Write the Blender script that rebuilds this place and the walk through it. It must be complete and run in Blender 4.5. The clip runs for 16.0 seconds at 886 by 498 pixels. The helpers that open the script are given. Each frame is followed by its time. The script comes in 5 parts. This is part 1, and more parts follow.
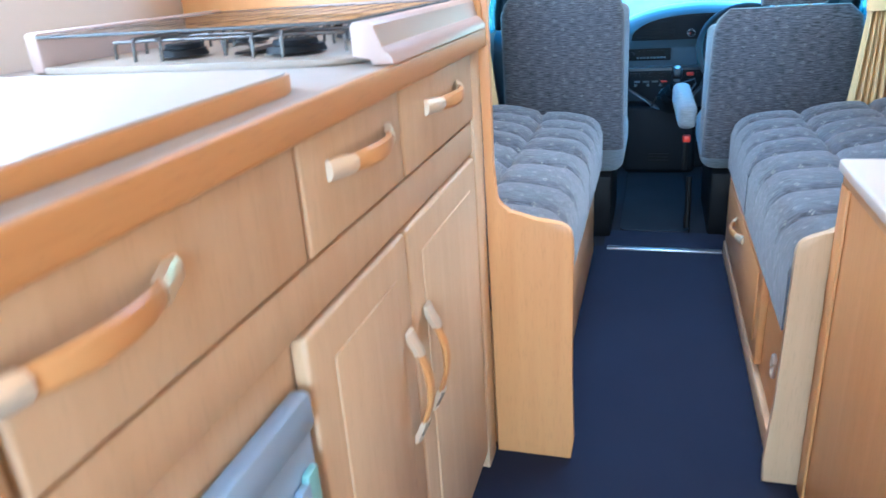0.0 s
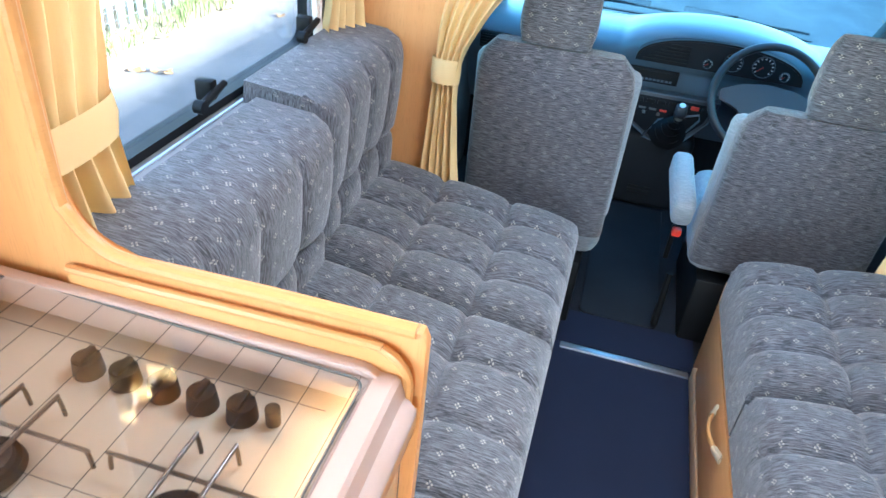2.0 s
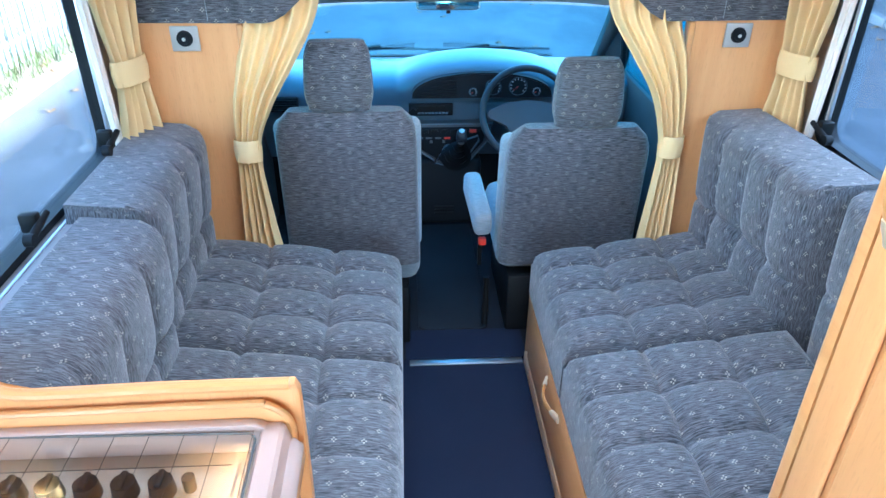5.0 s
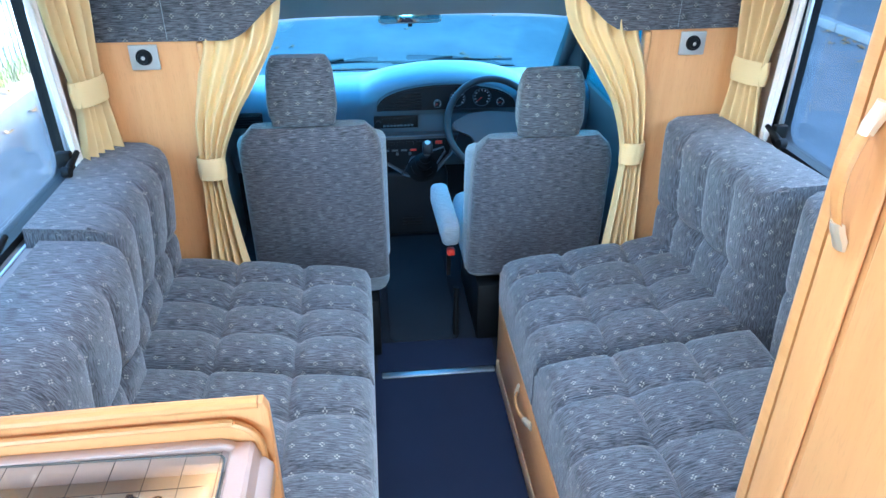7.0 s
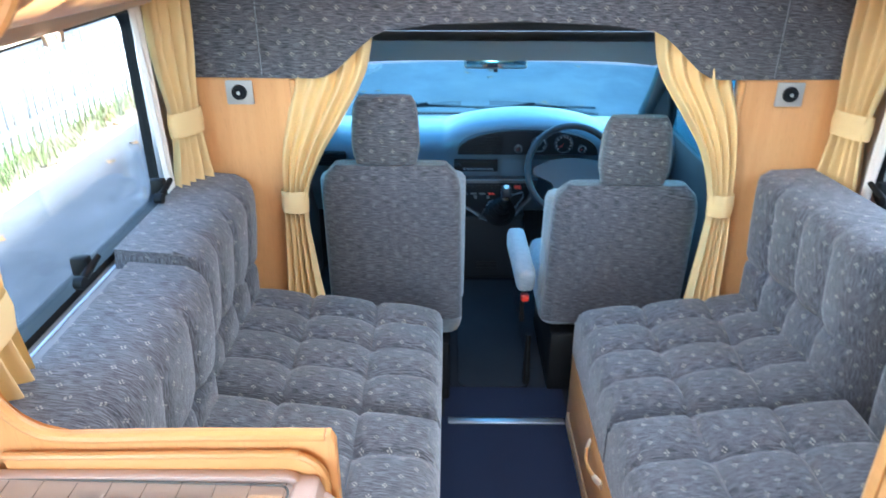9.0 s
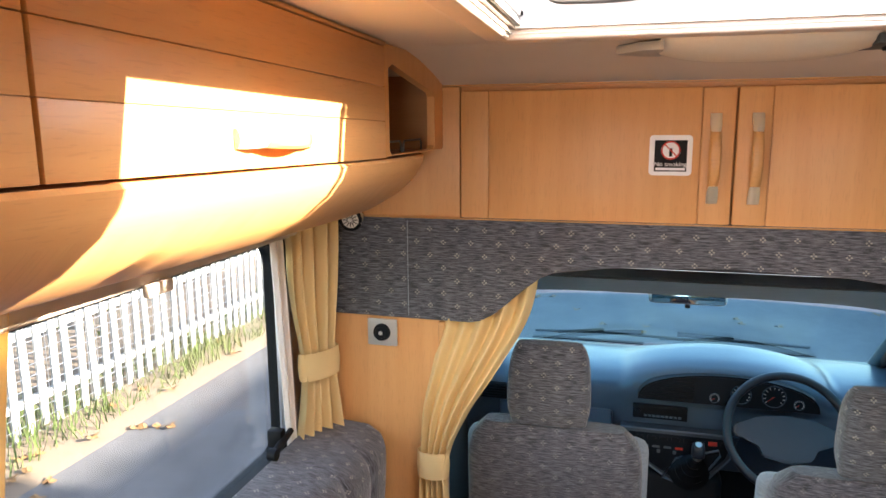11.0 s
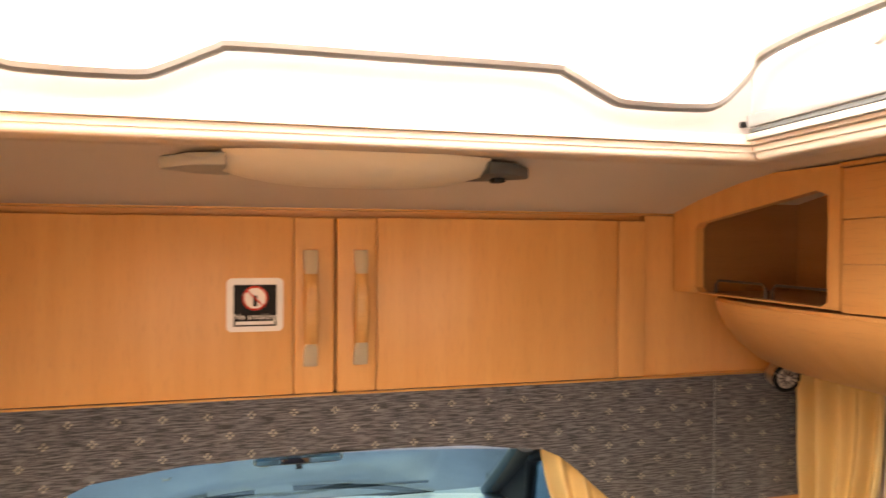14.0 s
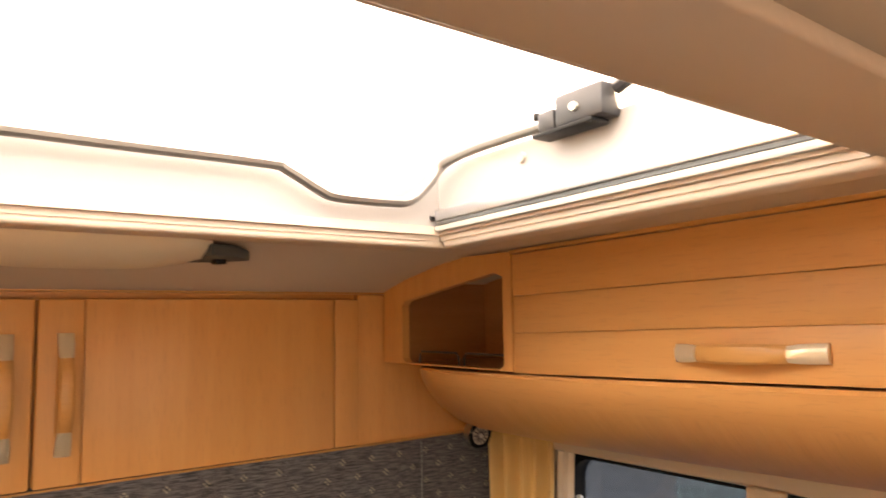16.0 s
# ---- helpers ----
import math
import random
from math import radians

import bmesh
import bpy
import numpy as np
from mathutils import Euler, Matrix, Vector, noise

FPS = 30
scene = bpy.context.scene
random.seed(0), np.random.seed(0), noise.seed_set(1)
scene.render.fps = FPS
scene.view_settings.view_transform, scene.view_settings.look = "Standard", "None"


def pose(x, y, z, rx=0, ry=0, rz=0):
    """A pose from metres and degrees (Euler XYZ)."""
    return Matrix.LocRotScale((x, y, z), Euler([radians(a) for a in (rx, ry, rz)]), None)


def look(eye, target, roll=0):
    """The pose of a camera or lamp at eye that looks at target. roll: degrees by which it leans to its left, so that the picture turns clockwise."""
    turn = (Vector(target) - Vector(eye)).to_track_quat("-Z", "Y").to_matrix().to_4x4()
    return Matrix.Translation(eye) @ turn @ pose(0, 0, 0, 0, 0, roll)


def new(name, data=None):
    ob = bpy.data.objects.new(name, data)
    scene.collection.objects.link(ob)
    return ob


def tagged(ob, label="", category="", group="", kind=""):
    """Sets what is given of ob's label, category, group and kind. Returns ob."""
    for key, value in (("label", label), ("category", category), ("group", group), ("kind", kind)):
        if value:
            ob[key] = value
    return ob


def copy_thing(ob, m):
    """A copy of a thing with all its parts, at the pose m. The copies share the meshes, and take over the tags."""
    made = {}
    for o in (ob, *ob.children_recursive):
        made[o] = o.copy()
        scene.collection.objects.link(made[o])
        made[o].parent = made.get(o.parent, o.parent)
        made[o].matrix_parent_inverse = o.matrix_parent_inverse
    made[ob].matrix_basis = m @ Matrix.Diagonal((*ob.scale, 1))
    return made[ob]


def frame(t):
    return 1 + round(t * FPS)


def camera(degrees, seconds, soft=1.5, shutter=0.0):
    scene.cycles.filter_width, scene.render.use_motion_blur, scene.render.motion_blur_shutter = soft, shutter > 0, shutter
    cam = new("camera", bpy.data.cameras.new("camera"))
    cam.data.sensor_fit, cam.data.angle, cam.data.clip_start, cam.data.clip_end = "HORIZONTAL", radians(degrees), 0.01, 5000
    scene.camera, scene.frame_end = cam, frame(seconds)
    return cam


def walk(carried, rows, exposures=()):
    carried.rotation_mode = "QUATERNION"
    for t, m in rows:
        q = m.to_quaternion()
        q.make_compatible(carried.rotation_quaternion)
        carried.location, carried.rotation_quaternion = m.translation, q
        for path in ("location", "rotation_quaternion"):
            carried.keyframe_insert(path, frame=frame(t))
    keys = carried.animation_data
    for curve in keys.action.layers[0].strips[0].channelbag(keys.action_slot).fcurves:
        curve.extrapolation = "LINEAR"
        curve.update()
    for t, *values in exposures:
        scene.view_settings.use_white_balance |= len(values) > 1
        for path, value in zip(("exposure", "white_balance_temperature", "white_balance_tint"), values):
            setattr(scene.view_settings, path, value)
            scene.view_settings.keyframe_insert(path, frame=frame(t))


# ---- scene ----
cam = camera(64.4, 16.0, 1.5, 0.25)
PATH = [
    (0, (-0.034, -0.148, 0.997), (-0.59, 1.627, 0.262), -4.0),
    (0.5, (-0.114, 0.089, 1.213), (-0.461, 1.827, 0.286), -0.4),
    (1, (-0.177, 0.291, 1.318), (-0.549, 1.962, 0.283), 3.3),
    (1.5, (-0.185, 0.473, 1.419), (-0.382, 2.103, 0.277), 6.6),
    (2, (-0.197, 0.589, 1.464), (-0.557, 2.208, 0.346), 6.2),
    (2.5, (-0.182, 0.661, 1.465), (-0.586, 2.207, 0.263), 3.9),
    (3, (-0.167, 0.563, 1.522), (-0.396, 2.175, 0.359), 1.2),
    (3.5, (-0.174, 0.486, 1.571), (-0.142, 2.16, 0.478), 3.4),
    (4, (-0.176, 0.438, 1.603), (-0.112, 2.157, 0.583), 1.6),
    (6.5, (-0.168, 0.405, 1.61), (-0.022, 2.122, 0.596), -0.1),
    (7, (-0.166, 0.406, 1.613), (0.016, 2.133, 0.622), -0.0),
    (7.5, (-0.166, 0.405, 1.613), (0.007, 2.14, 0.633), -0.2),
    (8, (-0.168, 0.402, 1.604), (-0.007, 2.131, 0.611), 0.2),
    (8.5, (-0.171, 0.404, 1.596), (-0.031, 2.128, 0.591), 0.4),
    (9, (-0.176, 0.423, 1.593), (-0.194, 2.22, 0.717), 0.1),
    (9.4, (-0.169, 0.477, 1.584), (-0.408, 2.316, 0.833), -0.3),
    (9.5, (-0.154, 0.491, 1.6), (-0.469, 2.331, 0.882), -1.0),
    (9.7, (-0.154, 0.533, 1.601), (-0.56, 2.386, 0.967), -1.0),
    (11.8, (-0.204, 0.934, 1.641), (-0.725, 2.842, 1.346), -0.2),
    (12, (-0.2, 0.962, 1.642), (-0.641, 2.895, 1.373), -0.8),
    (12.5, (-0.165, 1.041, 1.643), (-0.415, 3.014, 1.428), -1.0),
    (13, (-0.131, 1.137, 1.651), (-0.212, 3.131, 1.506), 0.3),
    (13.5, (-0.106, 1.173, 1.648), (-0.036, 3.171, 1.574), 1.3),
    (14, (-0.119, 1.201, 1.656), (0.397, 3.134, 1.627), 0.3),
    (14.5, (-0.111, 1.189, 1.656), (0.875, 2.929, 1.622), 0.5),
    (15, (-0.107, 1.149, 1.652), (1.197, 2.666, 1.632), 1.1),
    (15.5, (-0.119, 1.14, 1.655), (1.266, 2.582, 1.694), -0.1),
    (16, (-0.151, 1.127, 1.652), (1.058, 2.708, 1.846), -0.9),
]
EXPOSURES = [(0.0, 4.12, 4800, 1), (0.5, 3.68, 6300, 8), (1.5, 4.1, 6000, 6), (2.5, 4.25, 5500, 3), (3.5, 4.25, 6500, 9), (4.3, 4.08, 4900, 2), (7.0, 4.08, 4820, 0), (8.0, 4.06, 4650, -3), (8.6, 4.08, 4800, 0), (9.2, 4.0, 6000, 7), (9.7, 3.95, 6800, 11), (11.8, 3.1, 7900, 19), (13.0, 3.42, 11200, 25), (14.6, 3.24, 11200, 24), (16.0, 2.88, 11200, 23)]
walk(cam, [(t, look(eye, target, roll)) for t, eye, target, roll in PATH], EXPOSURES)

# ---- world, sun, exposure ----
world = bpy.data.worlds.new("sky_world")
scene.world = world
world.use_nodes = True
wn = world.node_tree
sky = wn.nodes.new("ShaderNodeTexSky")
sky.sky_type = "NISHITA"
sky.sun_disc = False
SUN_TO = Vector((-1.0, -0.085, -0.38)).normalized()
sky.sun_elevation = math.asin(-SUN_TO.z)
sky.sun_rotation = math.atan2(-SUN_TO.x, -SUN_TO.y)
wn.nodes["Background"].inputs["Strength"].default_value = 0.15
wn.links.new(sky.outputs["Color"], wn.nodes["Background"].inputs["Color"])
sun_data = bpy.data.lights.new("sun", "SUN")
sun_data.energy, sun_data.angle, sun_data.color = 5.0, radians(0.6), (1.0, 0.93, 0.82)
sun = new("sun", sun_data)
sun.matrix_world = look((0, 0, 20), Vector((0, 0, 20)) + SUN_TO)


def opening_light(name, at, toward, wide, high, watts, color):
    """The sky's light at an opening of the van."""
    d = bpy.data.lights.new(name, "AREA")
    d.shape, d.size, d.size_y, d.energy, d.color = "RECTANGLE", wide, high, watts, color
    new(name, d).matrix_world = look(at, toward)


opening_light("sky_over_hatch", (0, 1.565, 1.985), (0, 1.565, 0), 0.74, 0.52, 1.5, (0.93, 0.96, 1.0))
# fill lamp added behind the view to brighten the kitchen
opening_light("sky_rear_door", (0.05, -1.70, 0.95), (0.05, 0, 0.95), 0.72, 1.6, 2.3, (1.0, 0.98, 0.96))
opening_light("sky_kitchen_window", (-0.99, 0.37, 1.215), (0, 0.37, 1.1), 0.70, 0.34, 0.8, (0.95, 0.97, 1.0))


# ---- materials ----
class Nodes:
    """A small builder for node materials."""

    def __init__(self, name, rough=0.5, metal=0.0, color=(0.5, 0.5, 0.5)):
        self.mat = bpy.data.materials.new(name)
        self.mat.use_nodes = True
        self.tree = self.mat.node_tree
        self.bsdf = self.tree.nodes["Principled BSDF"]
        self.bsdf.inputs["Roughness"].default_value = rough
        self.bsdf.inputs["Metallic"].default_value = metal
        self.bsdf.inputs["Base Color"].default_value = (*color, 1)

    def node(self, kind, **vals):
        n = self.tree.nodes.new(kind)
        for k, v in vals.items():
            n.inputs[k].default_value = v
        return n

    def link(self, a, b):
        self.tree.links.new(a, b)

    def math(self, op, a, b=None, c=None):
        n = self.tree.nodes.new("ShaderNodeMath")
        n.operation = op
        for i, v in enumerate((a, b, c)):
            if v is None:
                continue
            if isinstance(v, (int, float)):
                n.inputs[i].default_value = v
            else:
                self.link(v, n.inputs[i])
        return n.outputs[0]

    def uv(self, scale=(1, 1, 1), source="UV"):
        co = self.node("ShaderNodeTexCoord")
        mp = self.node("ShaderNodeMapping", Scale=scale)
        self.link(co.outputs[source], mp.inputs["Vector"])
        return mp.outputs[0]

    def noise(self, vec, scale, detail=3.0, rough=0.5):
        n = self.node("ShaderNodeTexNoise", Scale=scale, Detail=detail, Roughness=rough)
        self.link(vec, n.inputs["Vector"])
        return n.outputs["Fac"]

    def ramp(self, fac, stops):
        n = self.node("ShaderNodeValToRGB")
        el = n.color_ramp.elements
        while len(el) < len(stops):
            el.new(0.5)
        for e, (p, c) in zip(el, stops):
            e.position, e.color = p, (*c, 1)
        self.link(fac, n.inputs["Fac"])
        return n.outputs["Color"]

    def mix(self, fac, a, b, blend="MIX"):
        n = self.tree.nodes.new("ShaderNodeMix")
        n.data_type, n.blend_type = "RGBA", blend
        for i, v in ((0, fac), (6, a), (7, b)):
            if isinstance(v, (int, float)):
                n.inputs[i].default_value = v
            elif isinstance(v, tuple):
                n.inputs[i].default_value = (*v, 1)
            else:
                self.link(v, n.inputs[i])
        return n.outputs[2]

    def color(self, out):
        self.link(out, self.bsdf.inputs["Base Color"])

    def rough(self, fac, lo, hi):
        n = self.node("ShaderNodeMapRange", **{"To Min": lo, "To Max": hi})
        self.link(fac, n.inputs["Value"])
        self.link(n.outputs[0], self.bsdf.inputs["Roughness"])

    def bump(self, height, strength=0.2, dist=0.002):
        n = self.node("ShaderNodeBump", Strength=strength, Distance=dist)
        self.link(height, n.inputs["Height"])
        self.link(n.outputs[0], self.bsdf.inputs["Normal"])


def beech(name, along, dark, light, rough=0.38):
    """Beech laminate with fine flecked grain; along: 'u' or 'v'."""
    m = Nodes(name, rough)
    s = (1.5, 34, 1) if along == "u" else (34, 1.5, 1)
    f = (26, 320, 1) if along == "u" else (320, 26, 1)
    broad = m.noise(m.uv(s), 1.0, 4, 0.55)
    fleck = m.noise(m.uv(f), 1.0, 2, 0.6)
    patch = m.noise(m.uv((1.2, 1.2, 1)), 2.0, 3)
    base = m.ramp(broad, [(0.22, dark), (0.78, light)])
    base = m.mix(m.math("MULTIPLY", m.math("GREATER_THAN", fleck, 0.60), 0.16), base, tuple(c * 0.62 for c in dark))
    base = m.mix(m.math("MULTIPLY", patch, 0.10), base, tuple(c * 0.8 for c in dark))
    m.color(base)
    m.rough(patch, rough - 0.06, rough + 0.12)
    m.bump(fleck, 0.05, 0.0006)
    return m.mat


def woven(name, along, dark, light, flower=(0.56, 0.53, 0.45), pattern=True):
    """Upholstery with fine dark streaks and a small four-petal motif."""
    m = Nodes(name, 0.92)
    m.bsdf.inputs["Sheen Weight"].default_value = 0.35
    m.bsdf.inputs["Sheen Roughness"].default_value = 0.5
    s = (34, 460, 1) if along == "u" else (460, 34, 1)
    streak = m.noise(m.uv(s), 1.0, 3, 0.65)
    weave = m.noise(m.uv((900, 900, 1)), 1.0, 1)
    wear = m.noise(m.uv((3, 3, 1)), 1.5, 3)
    base = m.ramp(streak, [(0.42, dark), (0.60, light)])
    base = m.mix(m.math("MULTIPLY", wear, 0.22), base, tuple(c * 1.35 for c in light))
    if pattern:
        sep = m.node("ShaderNodeSeparateXYZ")
        m.link(m.uv((1, 1, 1)), sep.inputs[0])
        px, py = (0.062, 0.058)
        masks = []
        for ox, oy in ((0.0, 0.0), (0.5, 0.5)):
            fx = m.math("SUBTRACT", m.math("FRACT", m.math("MULTIPLY_ADD", sep.outputs[0], 1 / px, ox + 50)), 0.5)
            fy = m.math("SUBTRACT", m.math("FRACT", m.math("MULTIPLY_ADD", sep.outputs[1], 1 / py, oy + 50)), 0.5)
            ax = m.math("MULTIPLY", m.math("ABSOLUTE", fx), px)
            ay = m.math("MULTIPLY", m.math("ABSOLUTE", fy), py)
            da = m.math("SUBTRACT", m.math("MAXIMUM", ax, ay), 0.0040)
            db = m.math("MINIMUM", ax, ay)
            d = m.math("SQRT", m.math("ADD", m.math("MULTIPLY", da, da), m.math("MULTIPLY", db, db)))
            masks.append(m.math("LESS_THAN", d, 0.0019))
        mask = m.math("MAXIMUM", *masks)
        broken = m.math("MULTIPLY", mask, m.math("MULTIPLY", m.math("MULTIPLY_ADD", streak, 0.8, 0.22), m.math("MULTIPLY_ADD", wear, 1.3, 0.12)))
        base = m.mix(broken, base, flower)
    m.color(base)
    m.bump(m.math("ADD", m.math("MULTIPLY", streak, 0.8), weave), 0.35, 0.0015)
    return m.mat


def plain(name, color, rough=0.5, metal=0.0, vary=0.12, grain=120.0, bump=0.08, fleck=6.0, gloss=0.5):
    """A surface with stains at one scale and grain at another."""
    m = Nodes(name, rough, metal, color)
    m.bsdf.inputs["Specular IOR Level"].default_value = gloss
    big = m.noise(m.uv((1, 1, 1)), fleck, 3)
    small = m.noise(m.uv((1, 1, 1)), grain, 2)
    c = m.mix(m.math("MULTIPLY", big, vary * 2), color, tuple(x * 0.7 for x in color))
    c = m.mix(m.math("MULTIPLY", small, vary), c, tuple(min(1, x * 1.25 + 0.01) for x in color))
    m.color(c)
    m.rough(big, max(0.02, rough - 0.07), min(1, rough + 0.09))
    if bump:
        m.bump(small, bump, 0.001)
    return m.mat


WOOD_V = beech("beech_upright", "v", (0.64, 0.312, 0.108), (0.72, 0.382, 0.150))
WOOD_H = beech("beech_level", "u", (0.64, 0.312, 0.108), (0.72, 0.382, 0.150))
WOOD_PALE = beech("beech_pale", "v", (0.585, 0.395, 0.220), (0.675, 0.490, 0.300), 0.42)
WOOD_EDGE = beech("beech_edge", "u", (0.56, 0.28, 0.09), (0.66, 0.36, 0.14), 0.32)
# same beech, darkened to paint in the shade inside the cubbies
WOOD_SHADE = beech("beech_cubby_shade", "u", (0.30, 0.130, 0.042), (0.37, 0.17, 0.062), 0.5)
FABRIC_U = woven("upholstery_u", "u", (0.011, 0.0115, 0.0145), (0.142, 0.149, 0.168))
FABRIC_CAB = woven("cab_upholstery", "u", (0.011, 0.0115, 0.0145), (0.135, 0.138, 0.158), flower=(0.27, 0.265, 0.26))
VELOUR = woven("velour_trim", "u", (0.18, 0.21, 0.235), (0.29, 0.33, 0.36), pattern=False)
CURTAIN = plain("curtain_cloth", (0.78, 0.57, 0.27), 0.9, vary=0.12, grain=600, bump=0.2, fleck=8)
LINING = plain("curtain_lining", (0.80, 0.74, 0.66), 0.9, vary=0.08, grain=500, bump=0.15)
CARPET = plain("navy_carpet", (0.003, 0.009, 0.034), 0.97, vary=0.45, grain=420, bump=0.9, fleck=5)
CARPET_DARK = plain("cab_carpet", (0.006, 0.008, 0.013), 0.97, vary=0.45, grain=420, bump=0.9, fleck=5)
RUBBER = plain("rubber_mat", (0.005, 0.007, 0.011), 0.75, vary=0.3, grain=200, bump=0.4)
BLACK = plain("black_plastic", (0.0045, 0.005, 0.006), 0.5, vary=0.2, grain=300, gloss=0.22)
DASH = plain("dash_plastic", (0.085, 0.118, 0.148), 0.30, vary=0.1, grain=700, bump=0.25, fleck=4)
DASH_MID = plain("dash_mid", (0.055, 0.065, 0.075), 0.42, vary=0.12, grain=600, bump=0.25)
DASH_DARK = plain("dash_dark", (0.007, 0.0085, 0.011), 0.55, vary=0.1, grain=500, bump=0.2, gloss=0.18)
CAB_GREY = plain("cab_grey", (0.085, 0.097, 0.10), 0.7, vary=0.1, grain=400)
DOOR_TRIM = plain("door_trim", (0.028, 0.033, 0.037), 0.7, vary=0.12, grain=400)
HEADLINER = plain("headliner", (0.42, 0.40, 0.37), 0.95, vary=0.1, grain=500, bump=0.3)
WORKTOP = plain("worktop_laminate", (0.43, 0.395, 0.345), 0.45, vary=0.03, grain=260, bump=0.02, fleck=14)
ENAMEL = plain("hob_enamel", (0.36, 0.31, 0.25), 0.3, vary=0.08, grain=60, bump=0.0)
CREAM = plain("cream_plastic", (0.63, 0.54, 0.455), 0.35, vary=0.06, grain=200, bump=0.02)
WALLBOARD = plain("wall_board", (0.66, 0.56, 0.46), 0.6, vary=0.08, grain=300, bump=0.05)
CEILING = plain("ceiling_board", (0.66, 0.58, 0.49), 0.75, vary=0.08, grain=240, bump=0.12)
WHITE = plain("white_plastic", (0.66, 0.65, 0.63), 0.35, vary=0.05, grain=200, bump=0.02)
SILL_GREY = plain("sill_plastic", (0.20, 0.20, 0.205), 0.5, vary=0.12, grain=160, bump=0.05)
UPSTAND = plain("upstand_plastic", (0.36, 0.35, 0.345), 0.4, vary=0.05, grain=200, bump=0.02)
CLIP_GREY = plain("clip_plastic", (0.020, 0.021, 0.025), 0.4, vary=0.2, grain=300)
GREY_PLATE = plain("grey_plate", (0.40, 0.40, 0.37), 0.4, vary=0.06, grain=200)
STEEL = plain("brushed_steel", (0.74, 0.70, 0.63), 0.36, 1.0, vary=0.1, grain=300, bump=0.05)
ALU = plain("aluminium", (0.70, 0.72, 0.75), 0.38, 1.0, vary=0.12, grain=200, bump=0.05)
BAR_STEEL = plain("bar_steel", (0.30, 0.29, 0.28), 0.36, 0.8, vary=0.1, grain=300, bump=0.05)
NICKEL = plain("champagne_nickel", (0.80, 0.70, 0.53), 0.28, 0.5, vary=0.08, grain=300, bump=0.04)
WIRE = plain("dark_wire", (0.10, 0.095, 0.09), 0.35, 0.8, vary=0.2, grain=300)
RAIL_PINK = plain("rail_plastic", (0.47, 0.36, 0.31), 0.35, vary=0.06, grain=200, bump=0.02)
RED = plain("red_plastic", (0.65, 0.04, 0.02), 0.4, vary=0.05)
AMBER = plain("amber_pack", (0.75, 0.36, 0.02), 0.4, vary=0.05)
BLUE_PLASTIC = plain("pale_blue_plastic", (0.33, 0.45, 0.60), 0.35, vary=0.08)
TEAL = plain("teal_pack", (0.25, 0.48, 0.46), 0.4, vary=0.1)
SIGN_BLACK = plain("sign_black", (0.010, 0.009, 0.009), 0.5, vary=0.05, gloss=0.15)
SIGN_WHITE = plain("sign_white", (0.78, 0.76, 0.74), 0.35, vary=0.03)
SOIL = plain("soil_verge", (0.17, 0.13, 0.095), 0.95, vary=0.6, grain=40, bump=0.8, fleck=5)
FENCE_WHITE = plain("fence_paint", (0.33, 0.34, 0.34), 0.7, vary=0.25, grain=60, bump=0.2)
SHRUB = plain("shrub_leaf", (0.16, 0.18, 0.03), 0.7, vary=0.5, grain=20, bump=0)
GRASS = plain("grass_blade", (0.07, 0.11, 0.025), 0.8, vary=0.4, grain=30)
LEAF_DRY = plain("dry_leaf", (0.24, 0.13, 0.05), 0.8, vary=0.4, grain=60)
BRICK = plain("sun_block_render", (0.30, 0.24, 0.19), 0.9, vary=0.2, grain=20, bump=0.3)


def asphalt():
    """Worn road surface: pale grit, darker repairs and damp streaks."""
    m = Nodes("asphalt", 0.9)
    grit = m.noise(m.uv((1, 1, 1)), 95, 2, 0.7)
    blotch = m.noise(m.uv((1, 0.55, 1)), 2.2, 5, 0.65)
    wide = m.noise(m.uv((1, 1, 1)), 0.35, 4, 0.6)
    streak = m.noise(m.uv((0.5, 4.0, 1)), 1.6, 4, 0.7)
    c = m.ramp(blotch, [(0.30, (0.062, 0.065, 0.072)), (0.52, (0.098, 0.100, 0.107)), (0.72, (0.140, 0.140, 0.145))])
    c = m.mix(m.math("MULTIPLY", wide, 0.35), c, (0.055, 0.058, 0.064))
    c = m.mix(m.math("MULTIPLY", m.math("GREATER_THAN", streak, 0.64), 0.08), c, (0.17, 0.17, 0.175))
    c = m.mix(m.math("MULTIPLY", m.math("GREATER_THAN", grit, 0.62), 0.5), c, (0.22, 0.217, 0.213))
    m.color(c)
    m.rough(wide, 0.78, 0.96)
    m.bump(grit, 0.8, 0.004)
    return m.mat


ASPHALT = asphalt()
KERB = plain("kerb_stone", (0.22, 0.218, 0.215), 0.85, vary=0.35, grain=60, bump=0.5, fleck=5)


def glass(name, color=(1, 1, 1), rough=0.0, reflect=0.10):
    m = Nodes(name)
    out = m.tree.nodes["Material Output"]
    tr = m.node("ShaderNodeBsdfTransparent", Color=(*color, 1))
    gl = m.node("ShaderNodeBsdfGlossy", Roughness=rough)
    lw = m.node("ShaderNodeLayerWeight", Blend=0.5)
    mx = m.node("ShaderNodeMixShader")
    m.link(m.math("MULTIPLY_ADD", m.math("POWER", lw.outputs["Facing"], 5.0), 0.9, reflect), mx.inputs[0])
    m.link(tr.outputs[0], mx.inputs[1])
    m.link(gl.outputs[0], mx.inputs[2])
    m.link(mx.outputs[0], out.inputs["Surface"])
    return m.mat


